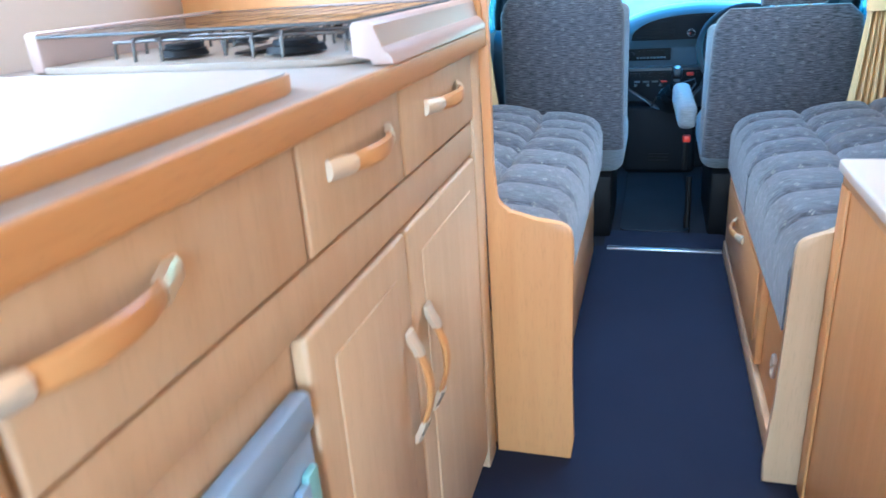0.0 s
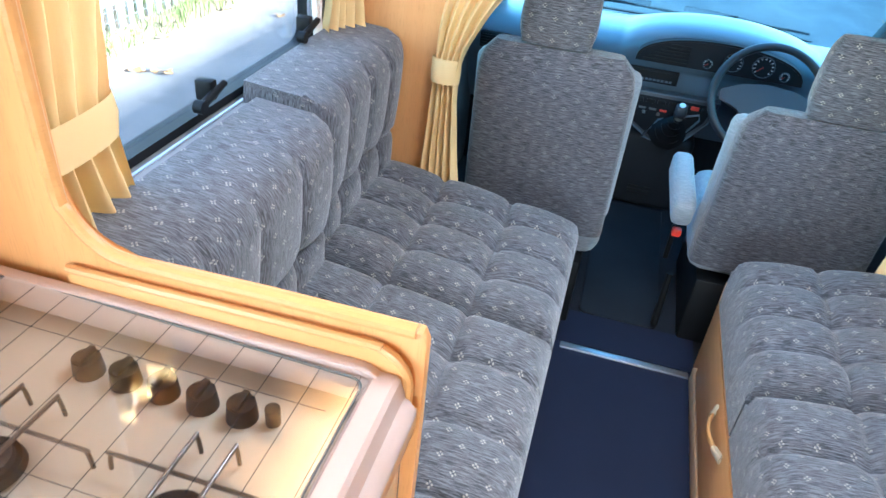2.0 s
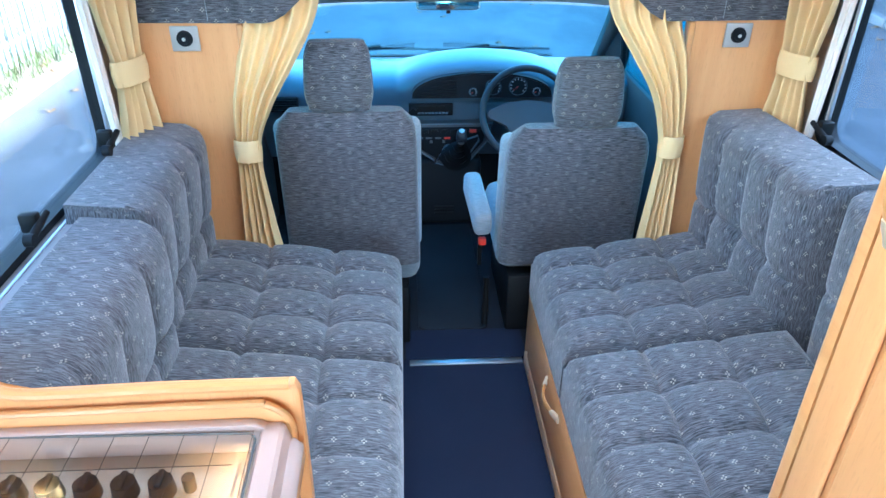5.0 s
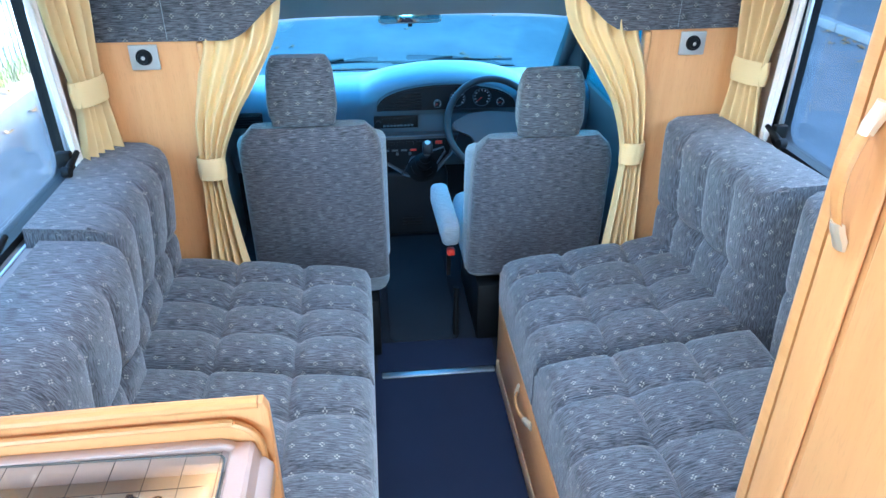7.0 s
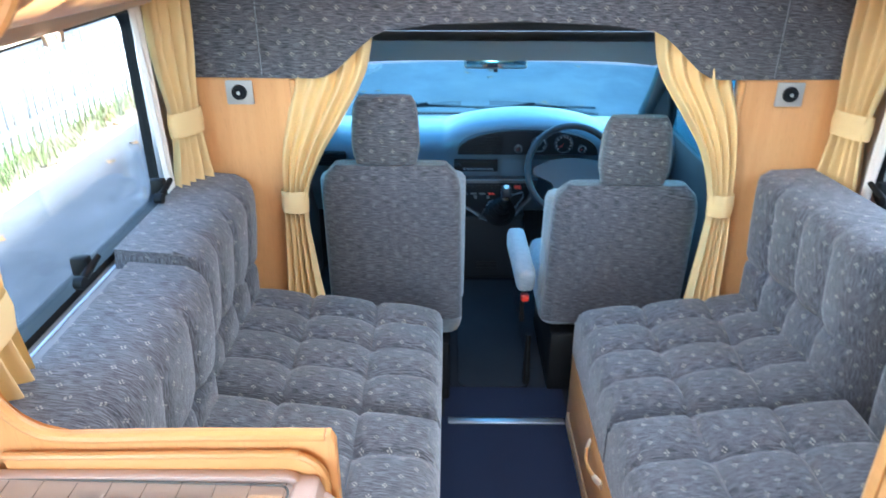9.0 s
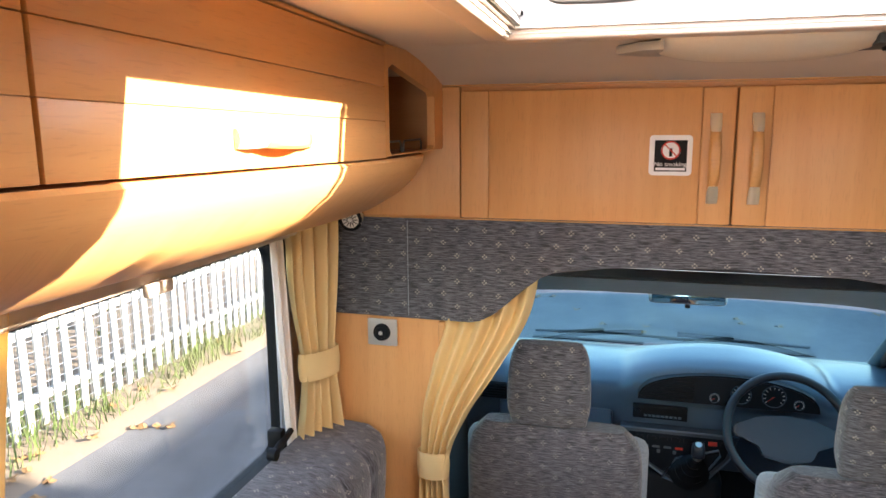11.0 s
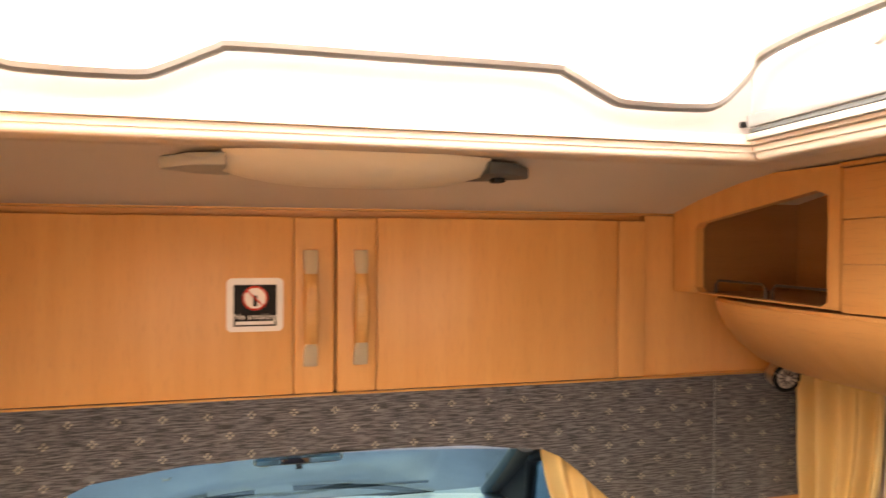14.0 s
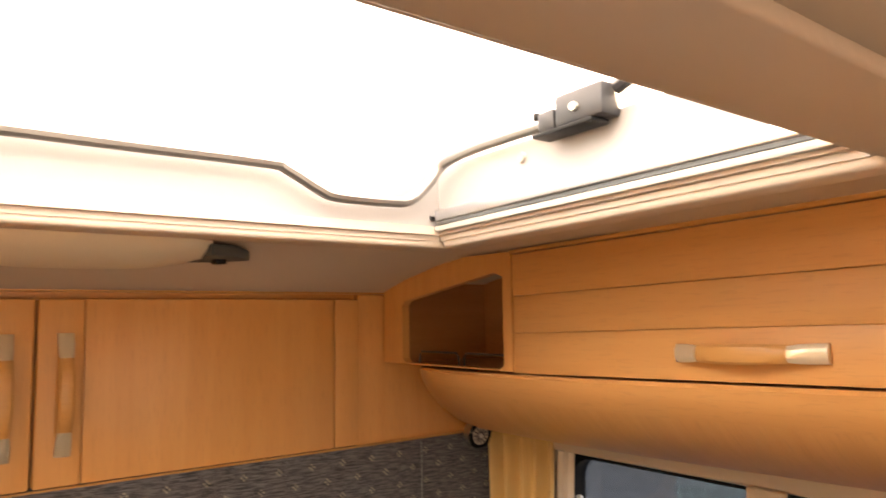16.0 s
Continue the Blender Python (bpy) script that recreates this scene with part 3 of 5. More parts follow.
# ---- overhead lockers ----
def locker(s):
    """Side locker with a bulging underside, slatted door and an open cubby by the bulkhead."""
    lk = empty("overhead_locker", (s * 0.9, 1.3, 1.42), "curved beech overhead locker above the side window", "locker", "overhead lockers")
    prof = [(0.925, 1.405), (0.86, 1.412), (0.78, 1.428), (0.70, 1.452), (0.64, 1.485), (0.603, 1.518), (0.586, 1.543), (0.582, 1.558), (0.587, 1.5625), (0.925, 1.5625)]
    sweep = bmesh.new()
    # underside bulge runs along the van and curls back into the bulkhead
    ys = [-1.5 + 0.25 * i for i in range(14)] + [2.0, 2.08, 2.14, 2.19, 2.23, 2.26, 2.288]
    curl = {2.19: 0.10, 2.23: 0.24, 2.26: 0.45, 2.288: 0.85, 2.14: 0.03}
    rings = []
    for y in ys:
        k = curl.get(y, 0.0)
        rings.append([sweep.verts.new((s * (x + (0.80 - x) * k * (1 if x < 0.8 else 0)), y, z)) for x, z in prof])
    n = len(prof)
    for a, b in zip(rings, rings[1:]):
        for i in range(n):
            sweep.faces.new((a[i], a[(i + 1) % n], b[(i + 1) % n], b[i]))
    sweep.faces.new(rings[0])
    sweep.faces.new(rings[-1])
    part("underside", sweep, WOOD_H, lk, "rounded beech underside", 40)
    # upper front with the cubby opening
    cub = [(1.945, 1.577), (1.955, 1.570), (2.215, 1.570), (2.225, 1.578), (2.225, 1.676), (2.215, 1.684), (1.965, 1.722), (1.945, 1.714)]
    outer = [(1.925, 1.568), (2.288, 1.568), (2.288, 1.752), (1.925, 1.752)]
    xa, xb = sorted((s * 0.590, s * 0.606))
    part("cubby_frame", slab_with_hole("x", xa, xb, outer, cub), WOOD_V, lk)
    x0, x1 = sorted((s * 0.607, s * 0.80))
    # cubby lining: the darker tone is shade put into the beech colour
    cubby = part("cubby", box(x0, x1, 1.935, 1.942, 1.566, 1.745), WOOD_SHADE, lk, "open beech cubby shelf with its shade in the colour")
    part("cubby_back", box(*sorted((s * 0.80, s * 0.81)), 1.935, 2.25, 1.566, 1.745), WOOD_SHADE, cubby)
    part("cubby_side", box(x0, x1, 2.232, 2.24, 1.566, 1.745), WOOD_SHADE, cubby)
    part("cubby_floor", box(x0, x1, 1.943, 2.231, 1.5665, 1.5695), WOOD_SHADE, cubby)
    for y0, y1 in ((1.955, 2.070), (2.085, 2.20)):
        rail = [(s * 0.612, y0, 1.568), (s * 0.612, y0, 1.584), (s * 0.612, y0 + 0.007, 1.5905), (s * 0.612, y1 - 0.007, 1.5905), (s * 0.612, y1, 1.584), (s * 0.612, y1, 1.568)]
        part("cubby_rail", tube(rail, 0.0022, 6), WIRE, cubby, "thin polished rail")
    # door built of three boards with shadow gaps, then fixed fronts behind
    part("carcass", box(*sorted((s * 0.62, s * 0.925)), -1.5, 1.93, 1.57, 1.752), WOOD_H, lk)
    for y0, y1, grip in ((1.21, 1.920, 1.545), (0.45, 1.205, 0.83), (-1.5, 0.445, -0.5)):
        door = part("door", box(*sorted((s * 0.596, s * 0.618)), y0, y1, 1.572, 1.745), WOOD_H, lk)
        for z0, z1 in ((1.566, 1.6262), (1.6268, 1.6818), (1.6828, 1.746)):
            part("board", box(*sorted((s * 0.588, s * 0.5955)), y0, y1, z0, z1, 0.0008), WOOD_H, door)
        handle(door, (s * 0.5875, grip, 1.598), 0.176, (0, 1, 0), (-s, 0, 0))
    part("cornice", box(*sorted((s * 0.586, s * 0.60)), -1.5, 1.925, 1.7475, 1.754, 0.002), WOOD_EDGE, lk)
    slope_up(lk)
    return lk


locker(-1)
locker(1)


def reading_spot(s):
    """Small chrome spotlight tucked under the locker beside the bulkhead."""
    c = Vector((s * 0.792, 2.245, 1.4125))
    sp = empty("reading_spotlight", c, "small chrome reading spotlight under the locker, unlit", "spotlight", "reading spotlights")
    d = Vector((-s * 0.10, -0.97, -0.10)).normalized()
    part("mount", cylinder(c + d * -0.038, c + d * -0.030, 0.012, 0.022, 20), STEEL, sp)
    body = bmesh.new()
    cylinder(c + d * -0.030, c + d * -0.006, 0.022, 0.024, 28, body)
    part("shade", body, STEEL, sp, "brushed metal barrel")
    side = d.cross(Vector((0, 0, 1))).normalized()
    up = side.cross(d).normalized()
    turn = [2 * math.pi * i / 28 for i in range(28)]
    part("rim", tube([c + d * -0.001 + 0.0225 * (side * math.cos(a) + up * math.sin(a)) for a in turn], 0.0042, 8, True), BLACK, sp, "black rim")
    part("reflector", cylinder(c + d * -0.0055, c + d * 0.0005, 0.0185, 0.0195, 24), STEEL, sp, "bright reflector")
    for i in range(6):
        a = math.pi * i / 6
        v = 0.0165 * (side * math.cos(a) + up * math.sin(a))
        part("lens_rib", cylinder(c + d * 0.0022 - v, c + d * 0.0022 + v, 0.0012, 0.0012, 6), WIRE, sp)
    part("bulb", cylinder(c + d * 0.001, c + d * 0.006, 0.006, 0.004, 14), SIGN_WHITE, sp)


reading_spot(-1)
reading_spot(1)


# ---- roof hatch ----
def roof_hatch():
    h = empty("roof_hatch", (0, 1.54, ZC), "large white framed roof window with a clear dome", "roof hatch")
    inner = [(-0.352, 1.325), (0.352, 1.325), (0.352, 1.793), (-0.352, 1.793)]
    outer = arc(-0.375, 1.303, 0.045, 180, 270) + arc(0.375, 1.303, 0.045, 270, 360) + arc(0.375, 1.815, 0.045, 0, 90) + arc(-0.375, 1.815, 0.045, 90, 180)
    part("frame", slab_with_hole("z", 1.7465, 1.7565, outer, inner), CREAM, h, "cream plastic inner frame")
    part("frame_rim", box(-0.385, 0.385, 1.801, 1.838, 1.732, 1.7462, 0.005, 3), CREAM, h, "rounded front rim")
    part("frame_rim", box(0.361, 0.396, 1.314, 1.800, 1.732, 1.7462, 0.005, 3), CREAM, h, "rounded side rim")
    part("frame_rim", box(-0.396, -0.361, 1.314, 1.800, 1.732, 1.7462, 0.005, 3), CREAM, h, "rounded side rim")
    part("frame_rim", box(-0.396, 0.396, 1.245, 1.313, 1.7365, 1.7462, 0.003, 3), CREAM, h, "wide rounded rear rim")
    lip_in = [(-0.358, 1.319), (0.358, 1.319), (0.358, 1.799), (-0.358, 1.799)]
    lip_out = [(-0.374, 1.3035), (0.374, 1.3035), (0.374, 1.815), (-0.374, 1.815)]
    part("frame_lip", slab_with_hole("z", 1.740, 1.746, lip_out, lip_in), CREAM, h, "narrow lip of the frame")
    up_in = [(-0.356, 1.321), (0.356, 1.321), (0.356, 1.797), (-0.356, 1.797)]
    up_out = [(-0.385, 1.293), (0.385, 1.293), (0.385, 1.825), (-0.385, 1.825)]
    part("upstand", slab_with_hole("z", 1.757, 1.828, up_out, up_in), UPSTAND, h, "white upstand")
    for s in (-1, 1):
        x = s * 0.351
        part("blind_track", box(*sorted((x, x - s * 0.007)), 1.329, 1.790, 1.762, 1.775, 0.002), ALU, h, "aluminium blind track")
        part("blind_slot", box(*sorted((x - s * 0.001, x - s * 0.005)), 1.333, 1.788, 1.7575, 1.7605), CAB_GREY, h)
        part("blind_track", box(*sorted((x, x - s * 0.007)), 1.329, 1.790, 1.7495, 1.7560, 0.001), GREY_PLATE, h, "grey lower blind track")
        part("track_clip", box(*sorted((x, x - s * 0.012)), 1.331, 1.347, 1.7485, 1.7600, 0.002), CREAM, h)
    dome = bmesh.new()
    nx, ny = 24, 20
    g = []
    for j in range(ny + 1):
        row = []
        for i in range(nx + 1):
            u, v = math.sin(math.pi * (i / nx - 0.5)), math.sin(math.pi * (j / ny - 0.5))
            z = 1.829 + 0.105 * (1 - abs(u) ** 12) * (1 - abs(v) ** 12)
            row.append(dome.verts.new((0.39 * u, 1.559 + 0.270 * v, z)))
        g.append(row)
    for j in range(ny):
        for i in range(nx):
            dome.faces.new((g[j][i], g[j][i + 1], g[j + 1][i + 1], g[j + 1][i]))
    d = part("dome", dome, ACRYLIC, h, "milky acrylic dome")
    d.visible_shadow = False
    half = [(0.0, 1.778, 1.805), (0.13, 1.778, 1.805), (0.15, 1.778, 1.801), (0.188, 1.778, 1.783), (0.208, 1.778, 1.778), (0.272, 1.778, 1.778), (0.300, 1.777, 1.782),
            (0.325, 1.772, 1.805), (0.337, 1.762, 1.825), (0.340, 1.715, 1.831), (0.339, 1.66, 1.831), (0.336, 1.592, 1.829)]
    bar = [(-x, y, z) for x, y, z in reversed(half)] + half[1:]
    part("lifting_bar", tube(smooth_line(bar, 4), 0.0066, 10), BAR_STEEL, h, "bent steel lifting bar")
    for s in (-1, 1):
        clip = part("bar_clip", box(*sorted((s * 0.328, s * 0.3555)), 1.520, 1.578, 1.819, 1.850, 0.004), CLIP_GREY, h, "dark grey clip")
        part("clip_jaw", box(*sorted((s * 0.328, s * 0.3555)), 1.579, 1.601, 1.819, 1.840, 0.004), CLIP_GREY, clip)
        part("clip_tooth", box(*sorted((s * 0.330, s * 0.3535)), 1.602, 1.609, 1.834, 1.842, 0.002), BLACK, clip)
        part("clip_lip", box(*sorted((s * 0.325, s * 0.350)), 1.530, 1.605, 1.8145, 1.8185, 0.001), BLACK, clip)
        part("clip_screw", cylinder((s * 0.3278, 1.552, 1.833), (s * 0.3245, 1.552, 1.833), 0.0048, 0.0038, 16), STEEL, clip, "bright screw head")
        part("hinge_arm", tube(smooth_line([(s * 0.348, 1.519, 1.845), (s * 0.346, 1.49, 1.852), (s * 0.346, 1.45, 1.856)], 4), 0.007, 8), CLIP_GREY, h, "dark grey hinge arm")
        part("upstand_screw", cylinder((s * 0.3558, 1.650, 1.810), (s * 0.352, 1.650, 1.810), 0.006, 0.005, 12), GREY_PLATE, h)
        part("drain_notch", box(*sorted((s * 0.342, s * 0.3475)), 1.7935, 1.7968, 1.7635, 1.769), BLACK, h)
    slope_up(h)


roof_hatch()


def ceiling_lamp():
    lamp = empty("ceiling_lamp", (0, 2.03, ZC), "long cream ceiling lamp with dark grey end caps, off", "lamp")
    bm = bmesh.new()
    rings = []
    for i in range(13):
        t = i / 12
        x = -0.155 + 0.31 * t
        w = 0.045 * (1 - 0.35 * abs(2 * t - 1) ** 3)
        hh = 0.036 * (1 - 0.45 * abs(2 * t - 1) ** 3)
        rings.append([bm.verts.new((x, 2.06 + 1.9 * w * math.cos(a), ZC + 0.003 - hh * max(0.0, math.sin(a)))) for a in [math.pi * k / 10 for k in range(11)]])
    for a, b in zip(rings, rings[1:]):
        for k in range(10):
            bm.faces.new((a[k], a[k + 1], b[k + 1], b[k]))
    bm.faces.new(rings[0])
    bm.faces.new(rings[-1])
    part("diffuser", bm, DIFFUSER, lamp, "cream ribbed diffuser")
    for s in (-1, 1):
        cap = [(s * 0.150, 1.995), (s * 0.150, 2.125), (s * 0.19, 2.11), (s * 0.225, 2.06), (s * 0.19, 2.01)]
        part("end_cap", prism(cap, "z", ZC - 0.016, ZC - 0.001, 0.003), GREY_PLATE if s < 0 else CAB_GREY, lamp, "grey end cap")
    part("switch", box(0.175, 0.19, 2.05, 2.07, ZC - 0.022, ZC - 0.0145, 0.002), BLACK, lamp)


ceiling_lamp()


# ---- side windows ----
def side_window(s, y0, y1, z0, z1):
    w = empty("window_1" if s < 0 else "window_2", (s * WALL, (y0 + y1) / 2, z0), "top-hung acrylic side window in a black frame", "window", "", "structure")
    a, b = sorted((s * 0.925, s * 0.965))
    r = 0.05

    def loop(m, low=None):
        zl = z0 + (m if low is None else low)
        return arc(y0 + m + r, zl + r, r, 180, 270) + arc(y1 - m - r, zl + r, r, 270, 360) + arc(y1 - m - r, z1 - m - r, r, 0, 90) + arc(y0 + m + r, z1 - m - r, r, 90, 180)

    part("window_frame", slab_with_hole("x", a, b, loop(-0.004), loop(0.028, 0.013)), BLACK, w, "black rubber-edged frame")
    pane = part("pane", prism(loop(0.026, 0.011), "x", s * 0.948, s * 0.952), GLASS, w, "clear acrylic pane")
    pane.visible_shadow = False
    part("stay_arm", box(*sorted((s * 0.918, s * 0.928)), y1 - 0.055, y1 - 0.042, z0 + 0.05, z1 - 0.10, 0.003), ALU, w, "aluminium window stay")
    for y, z in ((2.085, 0.955), (1.668, 0.945)):
        catch = part("catch", box(*sorted((s * 0.895, s * 0.93)), y - 0.012, y + 0.012, z - 0.02, z + 0.02, 0.005), BLACK, w, "black window catch")
        part("lever", cylinder((s * 0.893, y - 0.05, z - 0.012), (s * 0.893, y + 0.03, z + 0.006), 0.009, 0.007, 12), BLACK, catch)
        part("knob", cylinder((s * 0.884, y - 0.052, z - 0.012), (s * 0.902, y - 0.052, z - 0.012), 0.013, 0.013, 14), BLACK, catch)
    part("blind_housing", box(*sorted((s * 0.878, s * 0.924)), y0, y1 - 0.02, z1 - 0.012, z1 + 0.022, 0.008, 3), CREAM, w, "cream roller blind housing")
    part("blind_tab", box(*sorted((s * 0.868, s * 0.88)), 1.66, 1.72, z1 - 0.028, z1 - 0.008, 0.003), CREAM, w)
    part("window_sill", box(*sorted((s * 0.86, s * 0.929)), y0, y1, z0 - 0.022, z0 - 0.004, 0.004), SILL_GREY, w, "grey ledge under the window")
    part("sill_groove", box(*sorted((s * 0.905, s * 0.911)), y0 + 0.03, y1 - 0.03, z0 - 0.0038, z0 - 0.001), ALU, w, "thin metal rail on the ledge")


side_window(-1, 1.17, 2.185, 0.885, 1.40)
side_window(1, 1.17, 2.15, 0.905, 1.40)


# ---- curtains ----
def tied_curtain(rows, folds, depth, normal, tie, tie_half, label, lining=None, seed=1):
    c = empty("curtain", rows[0][0], label, "curtain", "curtains")
    part("cloth", drape(rows, folds, depth, normal, 64, seed), CURTAIN, c)
    tc, th = Vector(tie), Vector(tie_half)
    nv = Vector(normal)
    ring = [tc + th * math.cos(a) + nv * (0.024 * math.sin(a)) for a in [2 * math.pi * k / 28 for k in range(28)]]
    band = bmesh.new()
    lo = [band.verts.new(p + Vector((0, 0, -0.032))) for p in ring]
    mi = [band.verts.new(p * 1.0 + (p - tc) * 0.06) for p in ring]
    hi = [band.verts.new(p + Vector((0, 0, 0.032))) for p in ring]
    for p, q in ((lo, mi), (mi, hi)):
        for k in range(28):
            band.faces.new((p[k], p[(k + 1) % 28], q[(k + 1) % 28], q[k]))
    part("tie_band", band, CURTAIN, c, "wide cloth tie-back")
    if lining:
        part("lining", drape(lining, 1.5, 0.006, normal, 30, seed + 5), LINING, c, "white lining")
    return c


V = Vector
tied_curtain([(V((-0.49, 2.312, 1.34)), V((0.118, 0, 0)), 1.0), (V((-0.50, 2.305, 1.20)), V((0.100, 0, 0)), 1.0), (V((-0.540, 2.272, 1.08)), V((0.076, 0, 0)), 0.9), (V((-0.585, 2.264, 0.97)), V((0.054, 0, 0)), 0.9),
              (V((-0.612, 2.266, 0.845)), V((0.034, 0, 0)), 0.7), (V((-0.612, 2.266, 0.66)), V((0.044, 0, 0)), 0.8), (V((-0.605, 2.266, 0.44)), V((0.066, 0, 0)), 1.0)],
             5, 0.015, (0, -1, 0), (-0.612, 2.266, 0.845), (0.037, 0, 0), "honey cream curtain tied back beside the cab opening", seed=3)
tied_curtain([(V((0.468, 2.312, 1.34)), V((0.120, 0, 0)), 1.0), (V((0.475, 2.305, 1.20)), V((0.095, 0, 0)), 1.0), (V((0.518, 2.272, 1.09)), V((0.072, 0, 0)), 0.9), (V((0.560, 2.264, 0.98)), V((0.046, 0, 0)), 0.9),
              (V((0.585, 2.266, 0.84)), V((0.032, 0, 0)), 0.7), (V((0.587, 2.266, 0.72)), V((0.036, 0, 0)), 0.8), (V((0.582, 2.266, 0.44)), V((0.055, 0, 0)), 1.0)],
             5, 0.015, (0, -1, 0), (0.585, 2.266, 0.84), (0.035, 0, 0), "honey cream curtain tied back beside the cab opening", seed=4)
for s in (-1, 1):
    # gathered between the window and the bulkhead, turning the corner
    c0 = 2.205
    hv = V((-s * 0.032, 0.068, 0))
    tied_curtain([(V((s * 0.868, c0, 1.415)), hv, 1.0), (V((s * 0.868, c0, 1.27)), hv * 0.92, 1.0), (V((s * 0.870, c0 + 0.012, 1.12)), hv * 0.66, 0.7),
                  (V((s * 0.870, c0 + 0.014, 1.05)), hv * 0.64, 0.7), (V((s * 0.866, c0 + 0.004, 0.89)), hv * 0.95, 1.0)],
                 4.5, 0.017, (-s * 0.9, -0.43, 0), (s * 0.868, c0 + 0.013, 1.085), hv * 0.74, "honey cream window curtain tied back at the bulkhead",
                 [(V((s * 0.912, c0 - 0.085, 1.41)), V((0, 0.020, 0)), 1.0), (V((s * 0.910, c0 - 0.070, 1.1)), V((0, 0.018, 0)), 1.0), (V((s * 0.906, c0 - 0.066, 0.90)), V((0, 0.014, 0)), 1.0)], seed=6 + s)
tied_curtain([(V((-0.880, 1.285, 1.415)), V((0, 0.145, 0)), 1.0), (V((-0.880, 1.28, 1.27)), V((0, 0.135, 0)), 1.0), (V((-0.868, 1.262, 1.12)), V((0, 0.110, 0)), 0.7),
              (V((-0.866, 1.255, 1.03)), V((0, 0.100, 0)), 0.7), (V((-0.866, 1.268, 0.885)), V((0, 0.118, 0)), 1.0)],
             5, 0.020, (1, 0, 0), (-0.864, 1.257, 1.03), (0, 0.108, 0), "honey cream window curtain tied back beside the kitchen panel", seed=9)


# ---- sofas ----
def sofa(s):
    """Long bench: beech base, two tufted seat cushions, two back cushions."""
    front = 0.195 if s < 0 else 0.212
    lab = "blue-grey patterned tufted bench sofa along the side wall"
    so = empty("bench_sofa", (s * 0.5, 1.75, 0), lab, "sofa", "bench sofas")
    fx = front + 0.028
    a, b = sorted((s * fx, s * 0.925))
    yend = 2.30 if s < 0 else 2.40
    part("base", box(a, b, 1.135, yend, 0.0, 0.33, 0.002), WOOD_H, so, "beech bench base")
    for k, (y0, y1) in enumerate(((1.128, 1.771), (1.781, 2.274))):
        w, d = 0.770 - front, y1 - y0
        x0 = -0.770 if s < 0 else front
        m = Matrix.Translation((x0, y0, 0.335))
        seat = pillow(w, d, 0.165, 3, 4, 0.055, 0.013, 0.020, 0.009, 3 * k + 1 + s, m)
        for v in seat.verts:
            v.co.z += 0.135 * max(0.0, abs(v.co.x) - front) * (1 if v.co.z > 0.36 else 0)
        part("seat_cushion", seat, FABRIC_U, so)
    for k, (y0, y1, top, lean) in enumerate(((1.14, 1.772, 0.886 if s < 0 else 0.955, 0.0), (1.775, 2.276, 0.914 if s < 0 else 0.965, 0.030 if s < 0 else -0.072))):
        d, hgt = y1 - y0, top - 0.42 - (0.028 if s > 0 else 0)
        # local x runs up the back, local y along the van, height faces the aisle
        tilt = math.atan2(0.035 if s < 0 else 0.020, 0.45)
        face = s * ((0.722 if s < 0 else 0.758) + lean)
        ux = Vector((-s * math.sin(tilt), 0, math.cos(tilt)))
        nz = Vector((-s * math.cos(tilt), 0, -math.sin(tilt)))
        uy = Vector((0, 1, 0))
        thick = 0.185 if s < 0 else 0.165
        org = Vector((face, y0, 0.42)) - nz * thick
        m = Matrix(((ux.x, uy.x, nz.x, org.x), (ux.y, uy.y, nz.y, org.y), (ux.z, uy.z, nz.z, org.z), (0, 0, 0, 1)))
        back = pillow(hgt / math.cos(tilt), d, thick, 2, 4, 0.062 if s < 0 else 0.050, 0.008, 0.017, 0.011, 20 + k + s, m)
        if s > 0:
            # the further cushion is set at a slight slant to the wall
            for v in back.verts:
                v.co.x = min(0.926, v.co.x + 0.115 * (2.276 - max(v.co.y, 1.775)))
        else:
            for v in back.verts:
                v.co.x = max(-0.926, v.co.x)
        part("back_cushion", back, FABRIC_U, so)
    if s > 0:
        part("kick_strip", box(0.224, 0.2395, 1.14, 2.33, 0.0, 0.052, 0.003), WOOD_PALE, so, "pale kick strip")
        dr = part("drawer", box(0.222, 0.2395, 1.445, 2.27, 0.075, 0.345, 0.004, 3), WOOD_H, so, "beech drawer front")
        part("drawer_panel", box(0.217, 0.2215, 1.49, 2.225, 0.115, 0.305, 0.003), WOOD_H, dr)
        part("finger_ring", tube([(0.235 - 0.006, 1.25 + 0.016 * math.cos(2 * math.pi * i / 18), 0.188 + 0.024 * math.sin(2 * math.pi * i / 18)) for i in range(18)], 0.0045, 8, True), CREAM, so, "cream oval finger ring")
        handle(dr, (0.2165, 1.855, 0.265), 0.17, (0, 1, 0), (-1, 0, 0))
    return so


sofa(-1)
sofa(1)

end_r = [(0.275, 0.0), (0.208, 0.0), (0.206, 0.05), (0.214, 0.20), (0.217, 0.49)] + arc(0.245, 0.50, 0.028, 180, 100, 5) + [(0.262, 0.533), (0.275, 0.545)]
thing("sofa_end_panel", prism(end_r[::-1], "y", 1.112, 1.127, 0.003), WOOD_PALE, "pale beech curved end panel of the bench", "panel")


# ---- kitchen ----
KX, KY0, KY1 = -0.334, -1.2, 1.106


